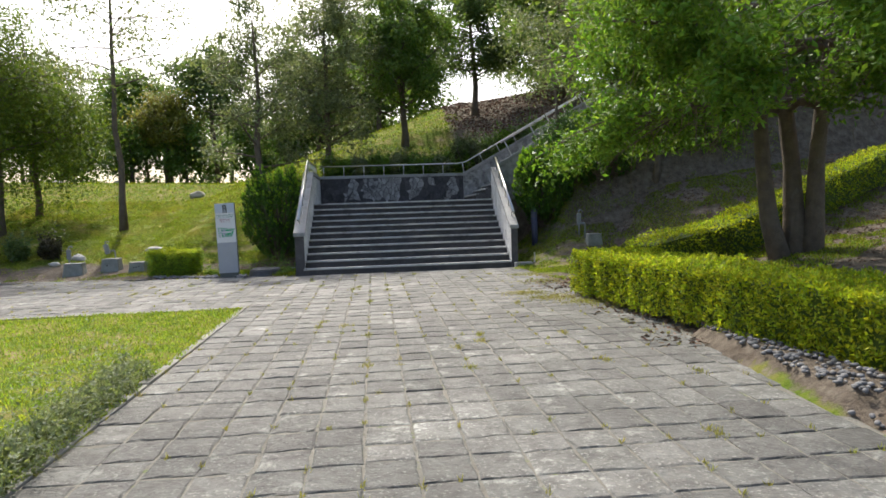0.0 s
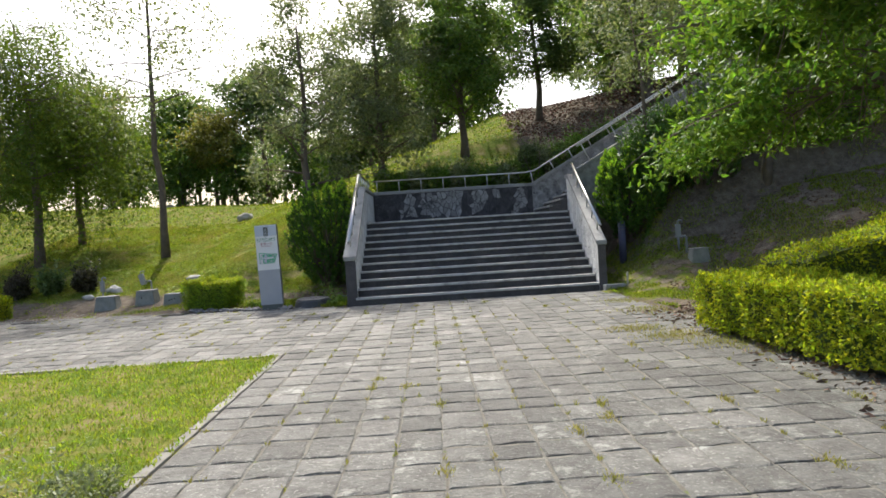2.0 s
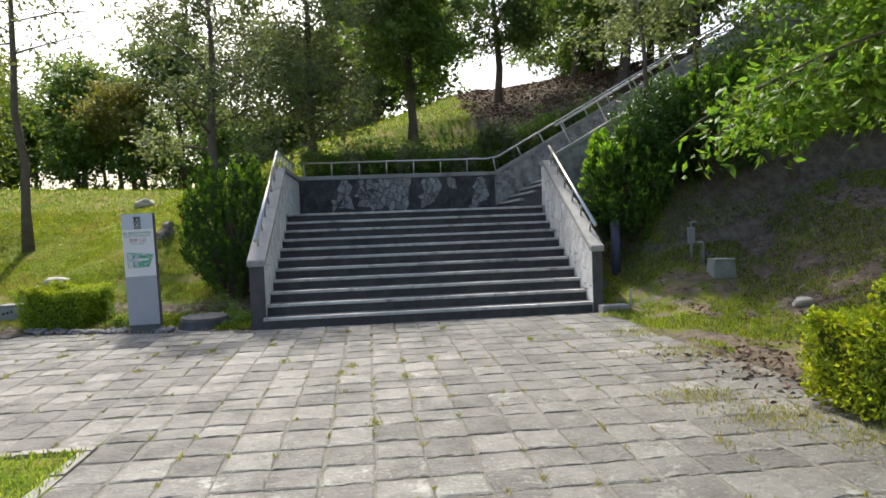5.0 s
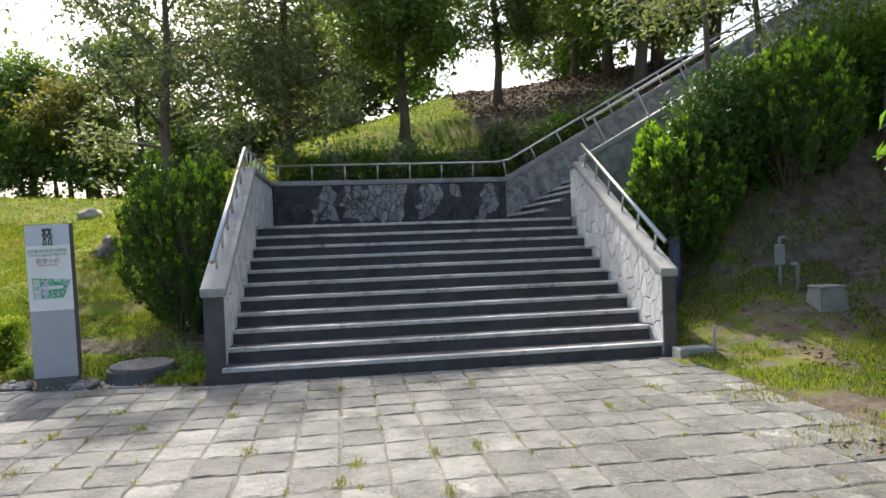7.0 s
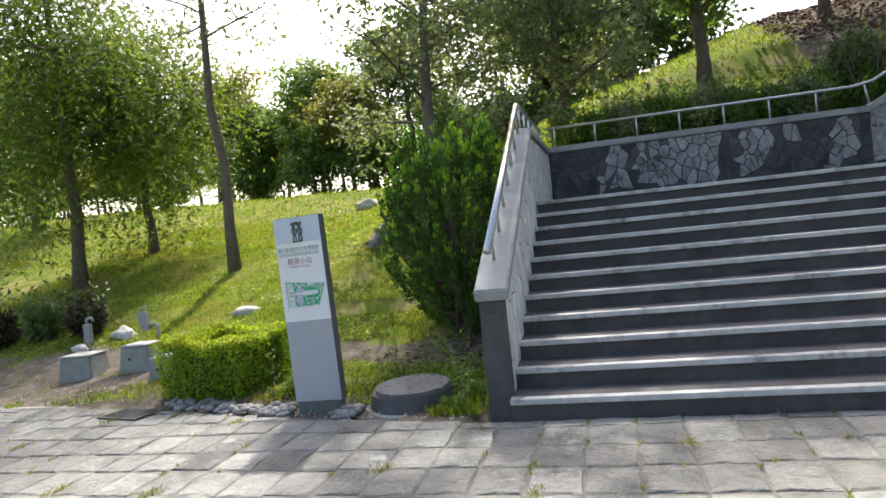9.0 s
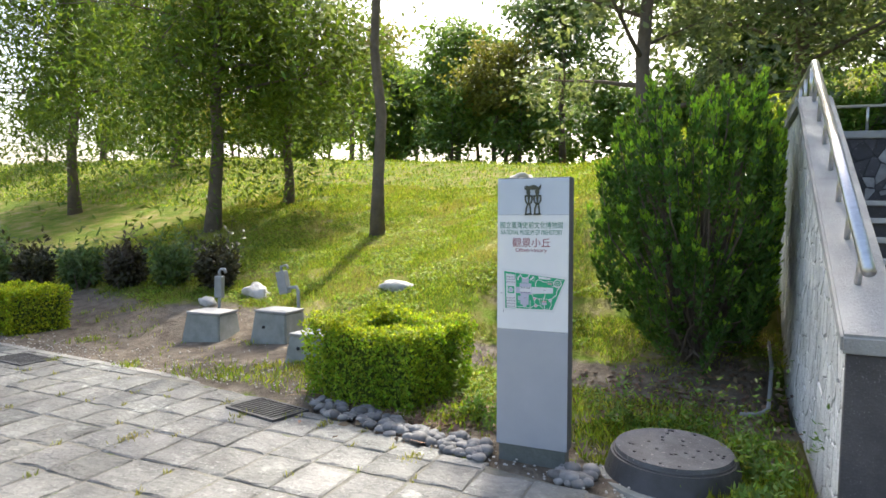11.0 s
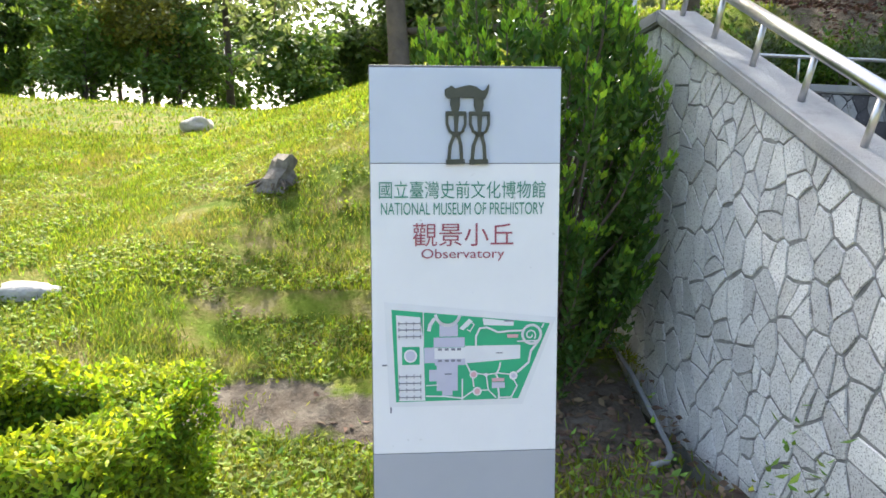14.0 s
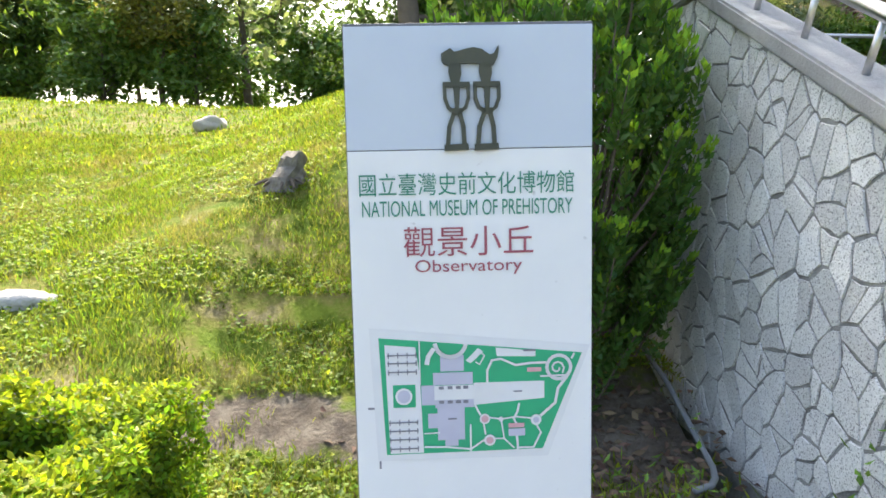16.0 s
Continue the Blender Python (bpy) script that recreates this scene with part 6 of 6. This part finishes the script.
while len(pts) < 70000:
    x, y = rng.uniform(1.6, 9.5), rng.uniform(9.5, 17.5)
    u, v = uv(x, y)
    if u > paved_right(v) - 0.1 and noise.noise((x * 0.9, y * 0.9, 5.0)) + 0.5 * noise.noise((x * 3, y * 3, 1)) > -0.08:
        pts.append((x, y, ground_z(x, y)))
grass("bank_grass", pts, "patchy thin grass on the shaded bank", 0.06, M_GRASS, 0.011)
pts = []
for cx, cy, n_, s in ((-4.7, 15.7, 900, 0.4), (-3.72, 15.35, 1300, 0.22), (-5.75, 15.45, 250, 0.2), (-7.7, 15.3, 600, 0.4), (-4.3, 15.75, 700, 0.4), (-4.4, 16.5, 900, 0.5), (-3.62, 14.95, 700, 0.12)):
    for k in range(n_):
        x, y = cx + rng.normal() * s, cy + rng.normal() * s * 0.5
        u, v = uv(x, y)
        if v > paved_north(u) + 0.03 and u < -0.03:
            pts.append((x, y, ground_z(x, y)))
grass("verge_weeds", pts, "lush green weeds along the path edge", 0.075, M_GRASS, 0.012)


# ---- paving ----
pavement = thing("pavement", S, "worn grey flagstone path with weedy joints", "pavement", kind="structure")
LEAN = Matrix(((1, 0, 0, 0), (0, 1, 0, 0), (0, FALL, 1, 0), (0, 0, 0, 1)))
bm = bmesh.new()
for q in ([(-40.0, -4.71), (-0.18, -4.71), (-0.18, paved_north(-0.18))] + [(a, b) for a, b in NORTH[::-1] if -40 < a < -0.2] + [(-40.0, paved_north(-40.0))],):
    prism(bm, q, -0.3, -0.007, LEAN)
right = [(paved_right(v), v) for v in (-20.0, -16, -12, -9, -7.05, -6.0, -4.5, -3, -1.5, 0.045)]
prism(bm, [(-0.18, 0.045), (-0.18, -20.0)] + right, -0.3, -0.0071, LEAN)
part("bed", bm, M_JOINT, pavement, "sandy weedy bed of the paving")
PW, PL = 0.315, 0.345


def slab_mesh(name, seed, mat):
    r = random.Random(seed)
    a, b = PW / 2 - 0.004, PL / 2 - 0.004
    ring = []
    for x0, y0, x1, y1 in ((-a, -b, a, -b), (a, -b, a, b), (a, b, -a, b), (-a, b, -a, -b)):
        for f in (0.0, 0.33, 0.66):
            j = r.uniform(-0.006, 0.001) if f == 0 else r.uniform(-0.011, 0.004)
            nx, ny = (y1 - y0), -(x1 - x0)
            ln = math.hypot(nx, ny)
            ring.append((x0 + (x1 - x0) * f + nx / ln * j, y0 + (y1 - y0) * f + ny / ln * j))
    n = len(ring)
    vs = [(x, y, -0.04) for x, y in ring] + [(x * 0.995, y * 0.997, -0.006 + r.uniform(-0.005, 0.003)) for x, y in ring] + [(x * r.uniform(0.84, 0.96), y * r.uniform(0.86, 0.97), r.uniform(-0.004, 0.005)) for x, y in ring]
    vs += [(0.0, 0.0, r.uniform(-0.001, 0.005))]
    fs = []
    for k in (0, 1):
        fs += [(k * n + i, k * n + (i + 1) % n, (k + 1) * n + (i + 1) % n, (k + 1) * n + i) for i in range(n)]
    fs += [(2 * n + i, 2 * n + (i + 1) % n, 3 * n) for i in range(n)]
    return vs, fs


slabs = [slab_mesh("paving_stone", 400 + k, M_PAVE) for k in range(14)]
slab_data = [mesh_of("paving_stone", v, f, M_PAVE) for v, f in slabs]
V, F = [], []
count = 0
joints = []
courses = [-19.0]                       # the courses run across the path almost in line
while courses[-1] < 2.6:
    courses.append(courses[-1] + PL * rng.choice((0.86, 0.95, 1.0, 1.04, 1.14)))
courses[int(np.argmin(np.abs(np.array(courses) + 4.71)))] = -4.71
shift = 0.0
for col in range(-42, 20):
    u = -0.18 + PW * (col + 0.5)
    if rng.random() < 0.3:
        shift = rng.uniform(-0.07, 0.07)
    vn = paved_north(u)
    ends = [c + shift + rng.normal() * 0.012 for c in courses]
    for v, v_end in zip(ends, ends[1:]):
        if col < 0 and v < -4.6:
            if v_end < -4.5:
                continue
            v = -4.70
        L = min(v_end, vn) - v
        vc = v + L / 2
        if L > 0.1 and paved(u, vc, -0.02) and (col < 0 or u + PW / 2 < paved_right(vc) + 0.3):
            m = LEAN @ pose(u + rng.normal() * 0.003, vc, rng.normal() * 0.0015, rng.normal() * 0.1, rng.normal() * 0.2, rng.normal() * 0.9) @ Matrix.Diagonal((1, L / PL * 0.995, 1, 1))
            k = int(rng.integers(0, 14))
            near = (0 <= col < 15 and -10.6 < vc < -3.4 and count < 230) or (-14 < col < 0 and -1.2 < vc and count < 298)
            if near:
                piece("paving_stone", slab_data[k], pavement, m)
                count += 1
            else:
                o = len(V)
                V += [(m @ Vector(q))[:] for q in slabs[k][0]]
                F += [tuple(i + o for i in f) for f in slabs[k][1]]
            if rng.random() < 0.5:
                joints.append((u - PW / 2, vc + rng.uniform(-L / 2, L / 2)))
            if rng.random() < 0.25:
                joints.append((u + rng.uniform(-PW / 2, PW / 2), v))
ob = piece("paving_stones", mesh_of("paving_stones", V, F, M_PAVE_REST), pavement)
ob["kind"] = "stuff"
pts = []
for u, v in joints:
    if rng.random() < 0.4:
        continue
    q = S @ Vector((u, v, 0))
    big_ = rng.random() < 0.12
    for k in range(75 if big_ else 12):
        s = 0.06 if big_ else 0.018
        pts.append((q.x + rng.normal() * s * 0.5, q.y + rng.normal() * s, tilt(v) - 0.015))
for cx, cy, n_, s in ((1.75, 10.0, 900, 0.28), (2.15, 9.4, 700, 0.25), (1.35, 10.6, 500, 0.2), (2.5, 8.9, 400, 0.2), (1.9, 12.2, 600, 0.3), (1.85, 13.4, 600, 0.25)):
    for k in range(n_):
        pts.append((cx + rng.normal() * s, cy + rng.normal() * s * 0.7, tilt(cy - 14.8) - 0.01))
grass("joint_weeds", pts, "tufts of weed growing from the paving joints", 0.045, M_GRASS_DRY, 0.007)

# edging stones of the front lawn
edge = thing("kerb", S, "pale concrete edging along the lawn", "kerb", kind="structure")
bm = bmesh.new()
box(bm, -0.045, -0.247, -0.12, 0.045, 0.247, 0.01, 0.008)
kerb_me = bpy.data.meshes.new("kerb_stone")
bm.to_mesh(kerb_me)
bm.free()
kerb_me.materials.append(M_KERB)
for k in range(30):
    piece("kerb_stone", kerb_me, edge, pose(-0.232, -4.98 - k * 0.5, tilt(-4.98 - k * 0.5) + rng.normal() * 0.003, 0, 0, rng.normal() * 0.5))
for k in range(60):
    piece("kerb_stone", kerb_me, edge, pose(-0.43 - k * 0.5, -4.765, tilt(-4.765) + rng.normal() * 0.003, 0, 0, 90 + rng.normal() * 0.5))
for k in range(18):
    u = -4.3 - k * 0.5
    piece("kerb_stone", kerb_me, edge, pose(u, paved_north(u) + 0.06 + rng.normal() * 0.01, 0.0, 0, 0, 90 - 4 + rng.normal()))
